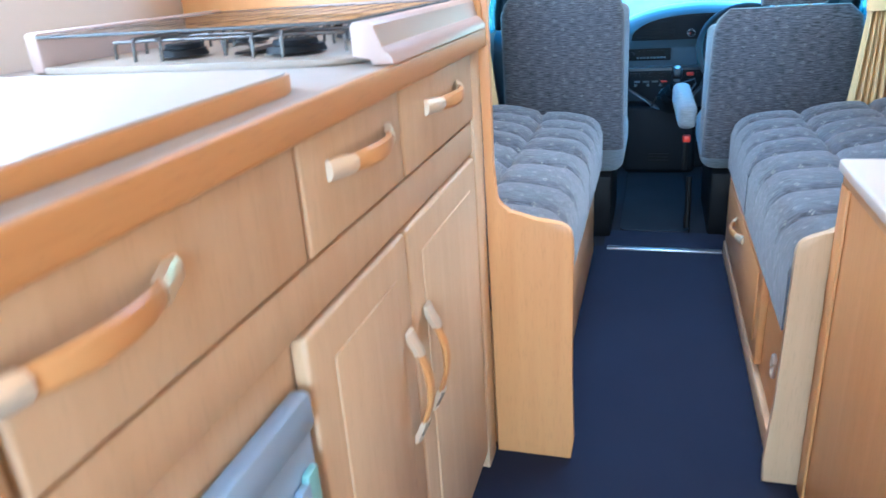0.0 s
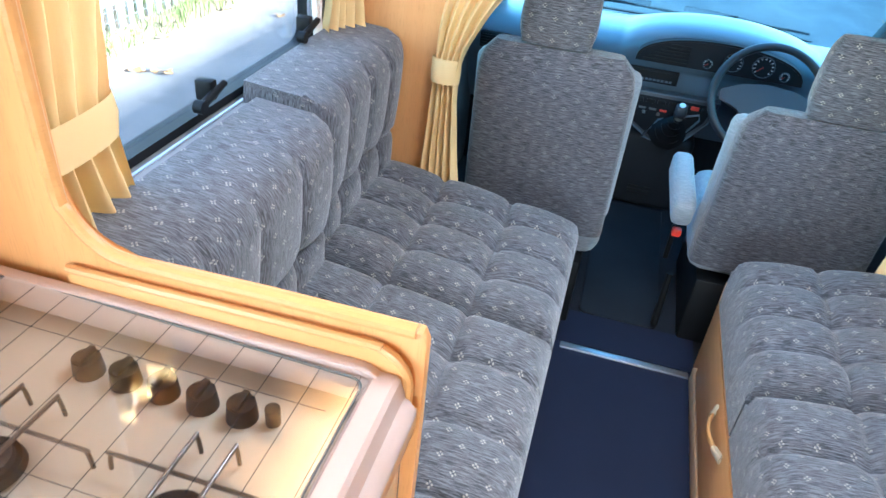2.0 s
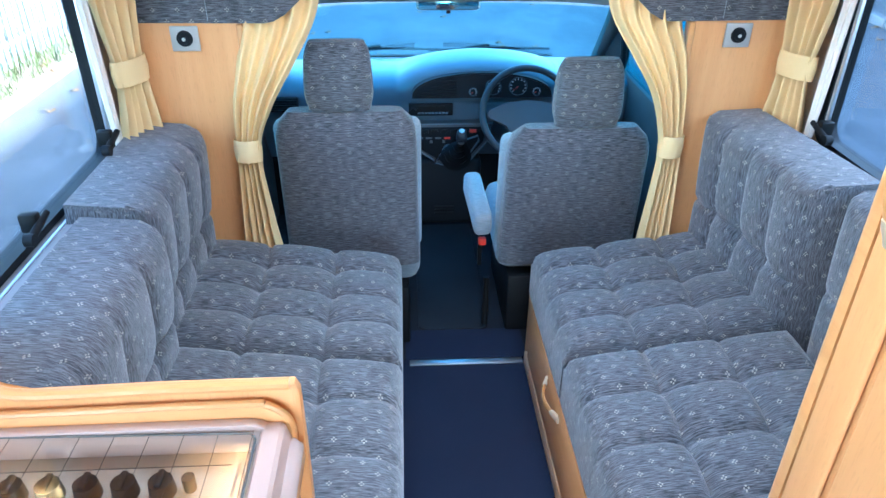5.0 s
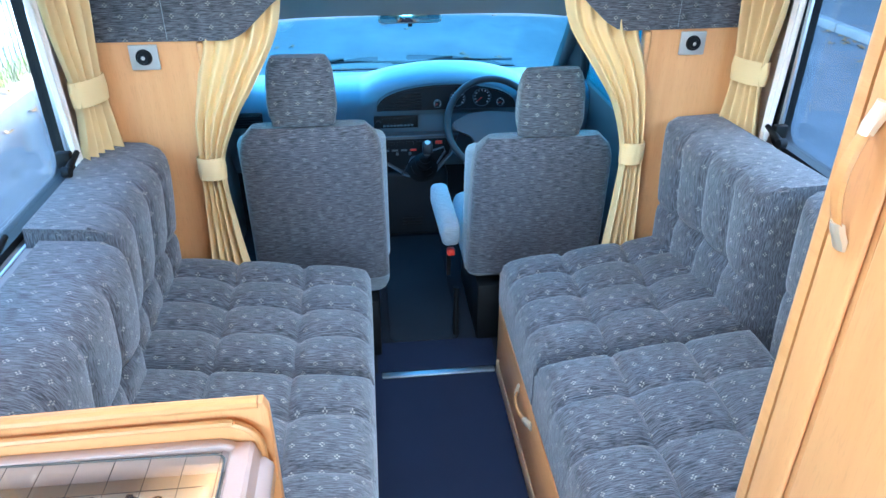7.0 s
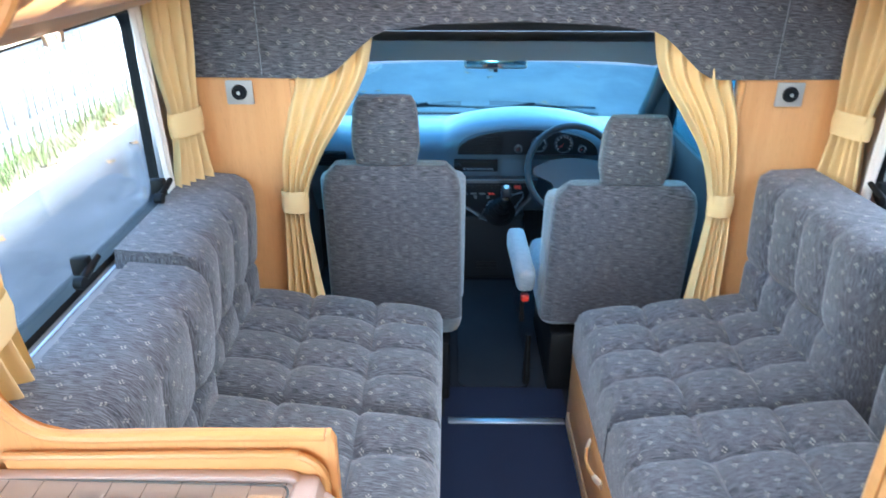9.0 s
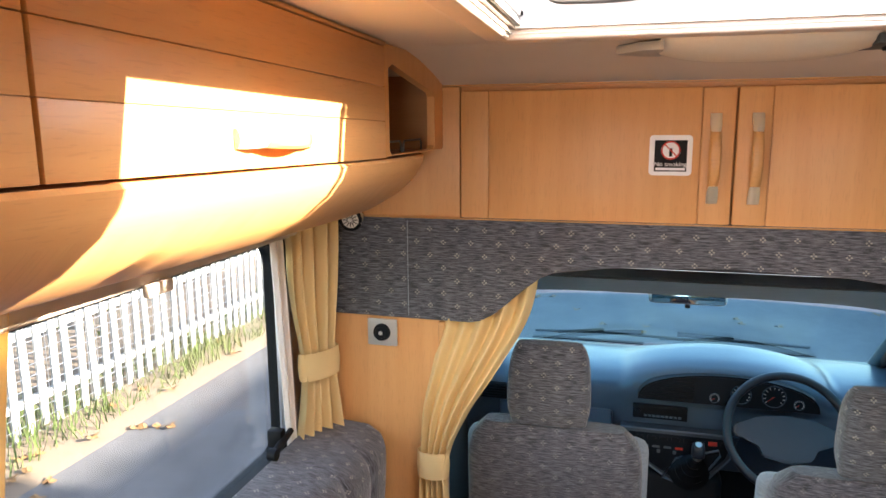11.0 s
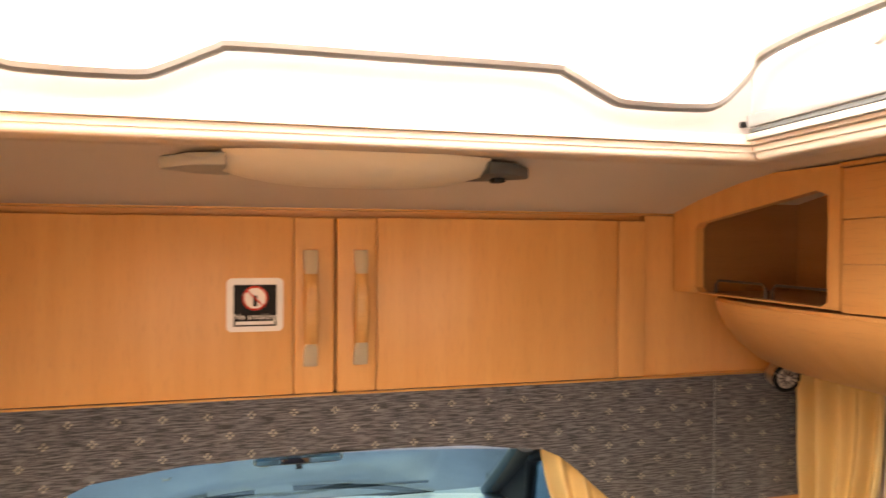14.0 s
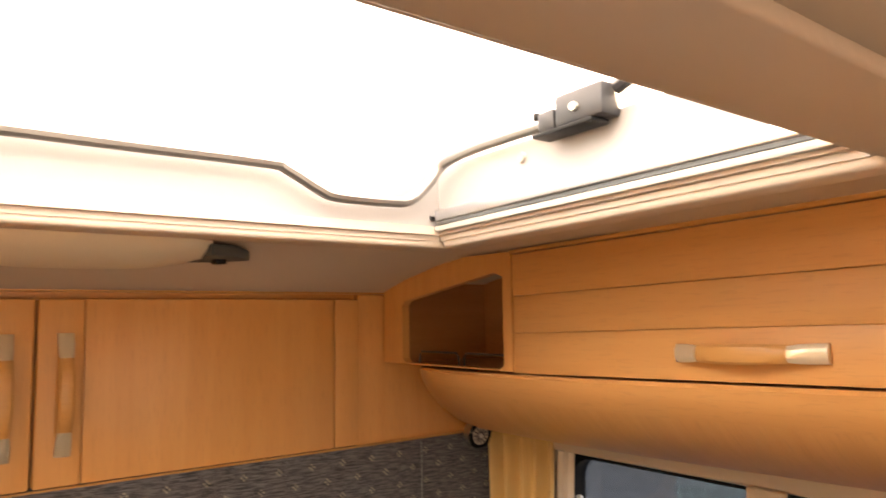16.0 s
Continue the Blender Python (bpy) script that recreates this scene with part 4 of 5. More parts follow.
def kitchen_unit():
    k = empty("kitchen_unit", (-0.6, 0.0, 0), "beech kitchen unit with drawers above doors", "kitchen unit")
    part("carcass", box(-0.925, KX - 0.022, KY0, KY1, 0.0, 0.862), WOOD_PALE, k)
    part("end_stile", box(KX - 0.021, KX - 0.001, 1.045, KY1, 0.0, 0.865, 0.003), WOOD_PALE, k)
    for y0, y1 in ((-0.90, -0.31), (-0.305, 0.062), (0.067, 0.394), (0.400, 0.670), (0.676, 1.040)):
        dr = part("drawer", box(KX - 0.020, KX, y0, y1, 0.752, 0.866, 0.005, 3), WOOD_PALE, k, "pale beech drawer front")
        handle(dr, (KX + 0.001, 0.125 if 0.06 < y0 < 0.1 else (y0 + y1) / 2 if y0 < 0.6 else 0.852, 0.825), 0.172, (0, 1, 0), (1, 0, 0))
    part("mid_rail", box(KX - 0.021, KX - 0.004, KY0, 1.040, 0.692, 0.748, 0.004), WOOD_PALE, k)
    for y0, y1, gy in ((0.366, 0.654, 0.620), (0.660, 1.035, 0.700)):
        d = part("door", box(KX - 0.020, KX - 0.001, y0, y1, 0.05, 0.686, 0.005, 3), WOOD_PALE, k, "pale beech door")
        part("door_panel", box(KX - 0.001, KX + 0.003, y0 + 0.05, y1 - 0.05, 0.09, 0.64, 0.003), WOOD_PALE, d)
        handle(d, (KX + 0.003, gy, 0.475), 0.172, (0, 0, 1), (1, 0, 0))
    part("plinth", box(KX - 0.045, KX - 0.023, KY0, KY1, 0.0, 0.05), WOOD_PALE, k)
    return k


kitchen_unit()
wt = thing("worktop", box(-0.925, KX + 0.006, KY0, KY1, 0.868, 0.900, 0.006, 3), WORKTOP, "cream laminate kitchen worktop with a beech edge", "worktop")
part("front_edge", box(KX + 0.0065, KX + 0.014, KY0, KY1, 0.868, 0.9005, 0.0035, 4), WOOD_EDGE, wt, "rounded beech front edge")

# partition between kitchen and bench with its window-like opening
bench_end = [(-0.333, 0.0), (-0.172, 0.0), (-0.166, 0.05), (-0.170, 0.20), (-0.168, 0.505)] + arc(-0.196, 0.512, 0.026, 0, 80, 5) + [(-0.24, 0.545), (-0.29, 0.556)] + arc(-0.280, 0.596, 0.038, 260, 185, 5)
part_outer = bench_end + [(-0.319, 0.66), (-0.318, 0.868), (-0.318, 0.985), (-0.324, 0.998), (-0.50, 0.995), (-0.66, 0.990)] + arc(-0.66, 1.070, 0.080, 270, 182, 8) + [(-0.738, 1.36)] + arc(-0.64, 1.36, 0.10, 180, 95, 8) + [(-0.618, 1.480), (-0.592, 1.508), (-0.576, 1.540), (-0.570, 1.575), (-0.570, 1.765), (-0.927, 1.765), (-0.927, 0.902), (-0.333, 0.902)]
kp = thing("partition_panel", prism(part_outer, "y", 1.108, 1.126, 0.003), WOOD_V, "beech partition with a rounded cut-out between kitchen and sofa", "panel")
board = [(-0.735, 0.9025), (-0.331, 0.9025), (-0.331, 0.930)] + arc(-0.376, 0.932, 0.045, 0, 88, 8) + [(-0.60, 0.972), (-0.735, 0.970)]
part("front_board", prism(board[::-1], "y", 1.0955, 1.1075, 0.002), WOOD_H, kp, "beech facing with a rounded corner")
part("board_edge", tube(smooth_line([(-0.331, 1.0985, 0.905), (-0.331, 1.0985, 0.930)] + [(x, 1.0985, z) for x, z in arc(-0.376, 0.932, 0.045, 15, 88, 5)] + [(-0.50, 1.0985, 0.975), (-0.62, 1.0985, 0.972), (-0.735, 1.0985, 0.970)], 3), 0.0055, 8), WOOD_EDGE, kp, "rounded orange-brown edge")
part("edge_rail", tube(smooth_line([(-0.330, 1.111, 0.998), (-0.50, 1.111, 0.995), (-0.655, 1.111, 0.991), (-0.70, 1.111, 1.004), (-0.729, 1.111, 1.038), (-0.738, 1.111, 1.08), (-0.738, 1.111, 1.34), (-0.715, 1.111, 1.42), (-0.66, 1.111, 1.457), (-0.618, 1.111, 1.480), (-0.592, 1.111, 1.508), (-0.574, 1.111, 1.545), (-0.569, 1.111, 1.60), (-0.569, 1.111, 1.735)], 5), 0.0085, 10), WOOD_EDGE, kp, "rounded beech edge")


def hob():
    h = empty("gas_hob", (-0.62, 0.86, 0.9), "beige gas hob under a closed glass lid", "hob")
    tray = arc(-0.80, 0.675, 0.045, 180, 270) + arc(-0.420, 0.685, 0.055, 270, 360, 8) + [(-0.365, 0.72), (-0.365, 1.094), (-0.845, 1.094)]
    part("tray", prism(tray, "z", 0.9005, 0.909, 0.003), ENAMEL, h)
    part("rear_rail", box(-0.850, -0.828, 0.64, 1.094, 0.9005, 0.955, 0.005), RAIL_PINK, h, "pinkish beige hinge rail")
    part("front_rail", prism([(-0.368, 0.9095), (-0.3445, 0.9095), (-0.3445, 0.9015), (-0.318, 0.9015), (-0.319, 0.909), (-0.326, 0.917), (-0.333, 0.921), (-0.338, 0.945), (-0.343, 0.949), (-0.364, 0.949), (-0.368, 0.945)], "y", 0.622, 1.094, 0.002), RAIL_PINK, h, "pinkish beige front rail")
    part("back_strip", prism([(-0.827, 0.9095), (-0.350, 0.9095), (-0.350, 0.925)] + arc(-0.380, 0.926, 0.030, 0, 90, 6) + [(-0.827, 0.952)], "y", 1.080, 1.0945, 0.002), RAIL_PINK, h, "pinkish beige upstand behind the lid")
    loop = arc(-0.800, 0.645, 0.023, 180, 270) + arc(-0.394, 0.645, 0.023, 270, 360) + arc(-0.385, 1.06, 0.014, 0, 90) + arc(-0.80, 1.06, 0.023, 90, 180)
    lid = part("glass_lid", prism(loop, "z", 0.947, 0.952), GLASS_LID, h, "clear glass lid")
    lid.visible_shadow = False
    for x, y, r in ((-0.657, 0.885, 0.033), (-0.482, 0.708, 0.040), (-0.472, 0.890, 0.033), (-0.652, 0.708, 0.033)):
        b = part("burner", cylinder((x, y, 0.9125), (x, y, 0.921), r, r * 0.92, 28), BLACK, h, "dark burner head")
        part("burner_cap", cylinder((x, y, 0.9215), (x, y, 0.928), r * 0.75, r * 0.7, 28), DASH_DARK, b)
        for dx in (-0.020, 0.020):
            part("pan_rod", tube(smooth_line([(x + dx, y - 0.075, 0.913), (x + dx, y - 0.072, 0.938), (x + dx, y - 0.06, 0.941), (x + dx, y + 0.06, 0.941), (x + dx, y + 0.072, 0.938), (x + dx, y + 0.075, 0.913)], 4), 0.0023, 8), WIRE, b, "wire pan support")
        for dy in (-0.032, 0.032):
            part("pan_rod", tube(smooth_line([(x - 0.085, y + dy, 0.913), (x - 0.082, y + dy, 0.932), (x - 0.07, y + dy, 0.935), (x + 0.07, y + dy, 0.935), (x + 0.082, y + dy, 0.932), (x + 0.085, y + dy, 0.913)], 4), 0.0023, 8), WIRE, b, "wire pan support")
    slot = arc(-0.553, 0.705, 0.0165, 180, 360, 10) + arc(-0.553, 0.855, 0.0165, 0, 180, 10)
    part("grill_vent", prism(slot, "z", 0.9122, 0.9145), BLACK, h, "long dark vent slot")
    for i in range(5):
        x = -0.658 + 0.0445 * i
        kb = part("knob", cylinder((x, 1.020, 0.9095), (x, 1.020, 0.930), 0.0165, 0.0145, 20), BLACK, h, "black control knob")
        part("grip", box(x - 0.004, x + 0.004, 1.007, 1.033, 0.9302, 0.9365, 0.002), BLACK, kb)
    part("igniter", cylinder((-0.448, 1.024, 0.9095), (-0.448, 1.024, 0.930), 0.008, 0.008, 14), BLACK, h)
    part("lid_rim", tube([(x, y, 0.9495) for x, y in loop], 0.0018, 6, True), CAB_GREY, lid, "grey polished glass edge")
    for i in range(11):
        x = -0.805 + 0.043 * i
        part("lid_line", box(x - 0.0003, x + 0.0003, 0.66, 1.075, 0.9523, 0.9526), DASH_DARK, lid)
    for i in range(3):
        y = 0.72 + 0.15 * i
        part("lid_line", box(-0.80, -0.39, y - 0.0003, y + 0.0003, 0.9523, 0.9526), DASH_DARK, lid)


hob()
sl = arc(-0.80, -0.10, 0.05, 180, 270) + arc(-0.404, -0.10, 0.05, 270, 360) + arc(-0.404, 0.430, 0.05, 0, 90) + arc(-0.80, 0.430, 0.05, 90, 180)
lid_s = thing("sink_lid", prism(sl, "z", 0.9005, 0.917, 0.002), WOOD_EDGE, "cream topped sink cover with a beech edge on the worktop", "sink cover")
sl2 = arc(-0.80, -0.10, 0.046, 180, 270) + arc(-0.404, -0.10, 0.046, 270, 360) + arc(-0.404, 0.430, 0.046, 0, 90) + arc(-0.80, 0.430, 0.046, 90, 180)
part("top_face", prism(sl2, "z", 0.9173, 0.9185), WORKTOP, lid_s, "cream laminate top")

# open cubby with packets under the first drawer
pk = empty("plastic_crate", (-0.45, 0.2, 0.05), "pale blue plastic crate full of packets in an open cubby", "crate")
part("rim", box(-0.352, -0.330, 0.075, 0.355, 0.600, 0.640, 0.006), BLUE_PLASTIC, pk)
part("body", box(-0.352, -0.336, 0.075, 0.355, 0.06, 0.599, 0.006), BLUE_PLASTIC, pk)
for i in range(14):
    y = 0.085 + 0.018 * i
    z = 0.50 + 0.03 * math.sin(i * 2.1)
    part("packet", box(-0.335, -0.326, y, y + 0.021, z - 0.06, z + 0.045 * (1 + 0.3 * math.sin(i * 1.7)), 0.003), (WHITE, TEAL, DASH_DARK, AMBER, BLUE_PLASTIC)[(i * 2) % 5], pk)


# ---- wardrobe and low unit ----
low = [(0.276, -0.3), (0.276, 1.106), (0.92, 1.106), (0.92, -0.3)]
lu = thing("low_unit", prism(low, "z", 0.0, 0.648, 0.003), WOOD_V, "beech low unit with a cream top beside the bench", "cabinet")
part("top", box(0.262, 0.38, -0.30, 1.108, 0.6485, 0.670, 0.006, 3), CREAM, lu, "cream top")
part("top_edge", box(0.2705, 0.2755, -0.30, 1.100, 0.630, 0.648, 0.002), WOOD_EDGE, lu, "beech edge under the top")
part("corner_post", box(0.270, 0.2755, 1.06, 1.104, 0.0, 0.629, 0.002), WOOD_V, lu)


def wardrobe():
    w = empty("wardrobe", (0.65, 0.7, 0.67), "tall beech wardrobe with a rounded edge and panelled door", "wardrobe")
    part("body", box(0.412, 0.922, -0.3, 1.150, 0.671, ZC + 0.022, 0.002), WOOD_V, w)
    post = arc(0.405, 1.130, 0.022, 90, 180, 8) + [(0.383, 1.116), (0.411, 1.116), (0.411, 1.152)]
    part("edge_post", prism(post, "z", 0.671, ZC + 0.021), WOOD_EDGE, w, "rounded beech corner post")
    door = part("door", box(0.390, 0.4115, 0.45, 1.112, 0.68, ZC - 0.02, 0.004, 3), WOOD_V, w, "beech door")
    part("stile", box(0.382, 0.3898, 1.046, 1.112, 0.682, ZC - 0.021, 0.004, 3), WOOD_V, door)
    part("stile", box(0.382, 0.3898, 0.452, 0.52, 0.682, ZC - 0.021, 0.004, 3), WOOD_V, door)
    part("rail", box(0.382, 0.3898, 0.521, 1.045, 0.682, 0.74, 0.004, 3), WOOD_V, door)
    part("door_panel", box(0.384, 0.3898, 0.532, 1.034, 0.752, ZC - 0.10, 0.004, 3), WOOD_V, door)
    handle(door, (0.3815, 1.082, 1.288), 0.18, (0, 0, 1), (-1, 0, 0))


wardrobe()

setting("floor_strip", box(-0.19, 0.24, 2.3605, 2.53, -0.0035, 0.0015, 0.001), CARPET, "navy carpet strip beyond the threshold")
# threshold and mats
thing("threshold_strip", box(-0.176, 0.222, 2.325, 2.352, 0.0, 0.008, 0.003), ALU, "aluminium threshold strip on the carpet edge", "threshold")
thing("cab_mat", prism(arc(-0.11, 2.56, 0.03, 180, 270) + arc(0.09, 2.56, 0.03, 270, 360) + [(0.12, 3.35), (-0.14, 3.35)], "z", -0.0035, 0.006, 0.003), RUBBER, "dark rubber mat between the cab seats", "mat")


# ---- cab ----
def headrest_shape(w, d, h, r=0.05):
    bm = bmesh.new()
    n, m = 36, 14
    rings = []
    for j in range(m + 1):
        v = -1 + 2 * j / m
        k = (1 - abs(v) ** 3.0) ** (1 / 2.6) if j not in (0, m) else 0.42
        k = max(k, 0.62 if v < 0 else 0.42)
        taper = 1.0 - 0.10 * (v + 1) / 2
        ring = []
        for i in range(n):
            a = 2 * math.pi * i / n
            ca, sa = math.cos(a), math.sin(a)
            x = w / 2 * math.copysign(abs(ca) ** 0.52, ca) * taper
            y = d / 2 * math.copysign(abs(sa) ** 0.55, sa)
            ring.append(bm.verts.new((x * (0.70 + 0.30 * k), y * k, h * (v + 1) / 2)))
        rings.append(ring)
    for a, b in zip(rings, rings[1:]):
        for i in range(n):
            bm.faces.new((a[i], a[(i + 1) % n], b[(i + 1) % n], b[i]))
    bm.faces.new(rings[0][::-1])
    bm.faces.new(rings[-1])
    return bm


def cab_seat(x, zb, zt, yb, yt, w_low, w_top, head, arm, label):
    s = empty("cab_chair", (x, yb + 0.25, 0), label, "seat", "cab seats")
    bm = bmesh.new()
    n = 40
    rings = []
    steps = 16
    for j in range(steps + 1):
        t = j / steps
        z = zb + (zt - zb) * t
        y = yb + (yt - yb) * t
        w = w_low + (w_top - w_low) * t
        round_top = max(0.22, (1 - max(0.0, (t - 0.80) / 0.20) ** 2.4) ** 0.5 if t < 1 else 0.22)
        w *= 0.74 + 0.26 * round_top
        dpt = 0.115 * (0.35 + 0.65 * round_top)
        ring = []
        for i in range(n):
            a = 2 * math.pi * i / n
            ca, sa = math.cos(a), math.sin(a)
            ring.append(bm.verts.new((x + w / 2 * math.copysign(abs(ca) ** 0.28, ca), y + 0.06 + dpt / 2 * math.copysign(abs(sa) ** 0.5, sa), z)))
        rings.append(ring)
    for a, b in zip(rings, rings[1:]):
        for i in range(n):
            bm.faces.new((a[i], a[(i + 1) % n], b[(i + 1) % n], b[i]))
    bm.faces.new(rings[0][::-1])
    bm.faces.new(rings[-1])
    part("backrest", bm, FABRIC_CAB, s)
    front = box(x - w_low / 2 - 0.006, x + w_low / 2 + 0.006, yb + 0.075, yb + 0.155, zb + 0.02, zt - 0.05, 0.03, 4)
    shear = Matrix.Identity(4)
    shear[1][2] = (yt - yb) / (zt - zb)
    shear[1][3] = -shear[1][2] * zb
    front.transform(shear)
    part("side_bolster", front, VELOUR, s, "pale velour edge")
    hb = headrest_shape(*head[:3])
    hb.transform(Matrix.Translation((head[3], yt + 0.055, zt + 0.006)))
    part("headrest", hb, FABRIC_U, s)
    for dx in (-0.05, 0.05):
        part("headrest_post", cylinder((head[3] + dx, yt + 0.06, zt - 0.03), (head[3] + dx, yt + 0.06, zt + 0.03), 0.006, 0.006, 10), STEEL, s)
    part("seat_cushion", box(x - w_low / 2, x + w_low / 2, yb + 0.05, yb + 0.52, 0.24, 0.40, 0.05, 4), VELOUR, s)
    part("seat_base", box(x - w_low / 2 + 0.04, x + w_low / 2 - 0.04, yb + 0.02, yb + 0.48, -0.003, 0.239, 0.01), BLACK, s, "black metal seat base")
    if arm:
        sx = arm
        am = box(-0.032, 0.032, 0.0, 0.29, -0.05, 0.04, 0.022, 4)
        am.transform(Matrix.Translation((sx, yb + 0.02, 0.448)) @ Matrix.Rotation(radians(9), 4, "X") @ Matrix.Rotation(radians(4), 4, "Z"))
        part("armrest", am, VELOUR, s, "folded-down grey velour armrest")
        part("buckle_stalk", box(sx - 0.006, sx + 0.010, yb + 0.13, yb + 0.145, 0.22, 0.350, 0.003), BLACK, s)
        part("buckle", box(sx - 0.012, sx + 0.016, yb + 0.06, yb + 0.085, 0.345, 0.372, 0.006), RED, s, "red seat belt buckle")
        part("lever", cylinder((sx + 0.02, yb + 0.04, 0.02), (sx + 0.02, yb + 0.05, 0.22), 0.012, 0.010, 10), BLACK, s)
    return s


cab_seat(-0.352, 0.345, 0.905, 2.44, 2.36, 0.44, 0.42, (0.206, 0.10, 0.196, -0.364), None, "grey patterned passenger seat with headrest")
cab_seat(0.380, 0.30, 0.815, 2.50, 2.44, 0.475, 0.455, (0.222, 0.10, 0.208, 0.392), 0.088, "grey patterned driver seat with armrest")


def dashboard():
    d = empty("dashboard", (0, 3.6, 0.5), "blue-grey moulded plastic dashboard", "dashboard")
    prof = [(4.04, 0.60), (3.90, 0.645), (3.72, 0.685), (3.56, 0.70), (3.44, 0.695), (3.385, 0.675), (3.365, 0.645), (3.365, 0.60), (3.37, 0.56), (3.385, 0.50), (3.43, 0.40), (3.50, 0.30)]
    line = smooth_line([(0, y, z) for y, z in prof], 4)
    nx = 72
    bm = bmesh.new()
    g = []
    for k, p in enumerate(line):
        row = []
        for i in range(nx + 1):
            x = -0.82 + 1.64 * i / nx
            u = (x - 0.16) / 0.36
            hood = max(0.0, 1 - u * u) ** 0.7
            top = max(0.0, min(1.0, (p.z - 0.615) / 0.06)) * max(0.0, min(1.0, (3.86 - p.y) / 0.30))
            y, z = p.y, p.z
            z += 0.085 * hood * top
            y -= 0.055 * hood * max(0.0, min(1.0, (p.z - 0.60) / 0.05)) * (1 if p.y < 3.45 else max(0.0, (3.6 - p.y) / 0.15))
            row.append(bm.verts.new((x, y, z)))
        g.append(row)
    for a, b in zip(g, g[1:]):
        for i in range(nx):
            bm.faces.new((a[i], a[i + 1], b[i + 1], b[i]))
    part("fascia", bm, DASH, d, "", 50)
    pod = []
    for i in range(21):
        a = math.pi * i / 20
        pod.append((0.155 + 0.298 * math.cos(a), 0.640 + 0.108 * math.sin(a) ** 0.8))
    pd = part("instrument_pod", prism(pod, "y", 3.300, 3.36), BLACK, d, "black instrument pod")
    part("pod_face", prism([(x * 0.97 + 0.155 * 0.03, 0.642 + (z - 0.640) * 0.92) for x, z in pod], "y", 3.296, 3.2995), DASH_DARK, pd)
    for i in range(6):
        z = 0.650 + 0.0125 * i
        part("vent_slat", box(-0.115 + 0.018 * i, 0.045, 3.290, 3.2955, z, z + 0.006, 0.001), BLACK, pd)
    for x, z, r in ((0.20, 0.688, 0.033), (0.305, 0.690, 0.038), (0.115, 0.668, 0.017), (0.385, 0.668, 0.017)):
        ring = [(x + r * math.cos(2 * math.pi * i / 28), 3.2945, z + r * math.sin(2 * math.pi * i / 28)) for i in range(28)]
        gz = part("gauge", tube(ring, 0.0012, 6, True), DASH, pd, "round dial")
        ticks = bmesh.new()
        for i in range(11):
            a = radians(220 - 26 * i)
            c0, c1 = Vector((x + 0.72 * r * math.cos(a), 3.2945, z + 0.72 * r * math.sin(a))), Vector((x + 0.9 * r * math.cos(a), 3.2945, z + 0.9 * r * math.sin(a)))
            cylinder(c0, c1, 0.0012, 0.0012, 6, ticks)
        part("dial_mark", ticks, SIGN_WHITE, gz)
        part("needle", cylinder((x, 3.294, z), (x - 0.6 * r, 3.294, z - 0.5 * r), 0.0014, 0.0006, 6), RED, gz)
    rad = part("radio", box(-0.158, 0.034, 3.350, 3.40, 0.545, 0.597, 0.003), BLACK, d, "black car radio")
    part("display", box(-0.120, 0.000, 3.3475, 3.3495, 0.572, 0.590), SIGN_BLACK, rad)
    for i in range(9):
        part("button", box(-0.118 + 0.015 * i, -0.107 + 0.015 * i, 3.347, 3.3495, 0.553, 0.562, 0.001), DASH, rad)
    part("dial", cylinder((-0.139, 3.3495, 0.573), (-0.139, 3.338, 0.573), 0.011, 0.010, 16), DASH_DARK, rad)
    con = [(-0.20, 0.515), (0.21, 0.515), (0.185, 0.43), (0.115, 0.345), (0.05, 0.315), (-0.02, 0.325), (-0.16, 0.42)]
    cs = part("centre_console", prism(con, "y", 3.330, 3.42, 0.008), DASH_MID, d, "grey centre console panel")
    inner = [(0.005 + (x - 0.005) * 0.90, 0.425 + (z - 0.425) * 0.84) for x, z in con]
    part("console_face", prism(inner, "y", 3.3245, 3.3295, 0.002), DASH_DARK, cs, "dark inset panel")
    part("console_rim", tube([(x, 3.3285, z) for x, z in con], 0.0035, 6, True), DASH, cs, "pale edge of the console")
    for i in range(8):
        x = -0.145 + 0.042 * i
        part("switch", box(x, x + 0.030, 3.3185, 3.3240, 0.476, 0.492, 0.002), RED if i == 6 else BLACK, cs)
    for i, mt in enumerate((DASH, CAB_GREY, CAB_GREY, RED)):
        part("heater_mark", box(-0.125 + 0.040 * i, -0.098 + 0.040 * i, 3.3215, 3.3242, 0.448, 0.456), mt, cs)
    for x in (-0.118, -0.062, -0.006):
        part("heater_slide", box(x - 0.006, x + 0.006, 3.316, 3.3242, 0.430, 0.443, 0.002), CAB_GREY, cs)
    bay = [(-0.045, 0.335), (0.000, 0.415), (0.145, 0.462), (0.150, 0.440), (0.075, 0.325), (0.02, 0.318)]
    part("gear_surround", tube([(x, 3.321, z) for x, z in bay], 0.004, 6, True), DASH, cs, "pale gear surround")
    boot = bmesh.new()
    rings = []
    for k in range(9):
        t = k / 8
        c = Vector((0.048 + 0.014 * t, 3.315 - 0.095 * t, 0.368 + 0.105 * t))
        r = 0.052 * (1 - t) ** 1.2 + 0.013 + 0.005 * math.cos(k * math.pi)
        rings.append([boot.verts.new(c + Vector((r * math.cos(a), 0.25 * r * math.sin(a), 0.9 * r * math.sin(a)))) for a in [2 * math.pi * q / 18 for q in range(18)]])
    for p, q in zip(rings, rings[1:]):
        for k in range(18):
            boot.faces.new((p[k], p[(k + 1) % 18], q[(k + 1) % 18], q[k]))
    boot.faces.new(rings[0])
    boot.faces.new(rings[-1])
    part("gear_gaiter", boot, BLACK, cs, "wrinkled black gaiter")
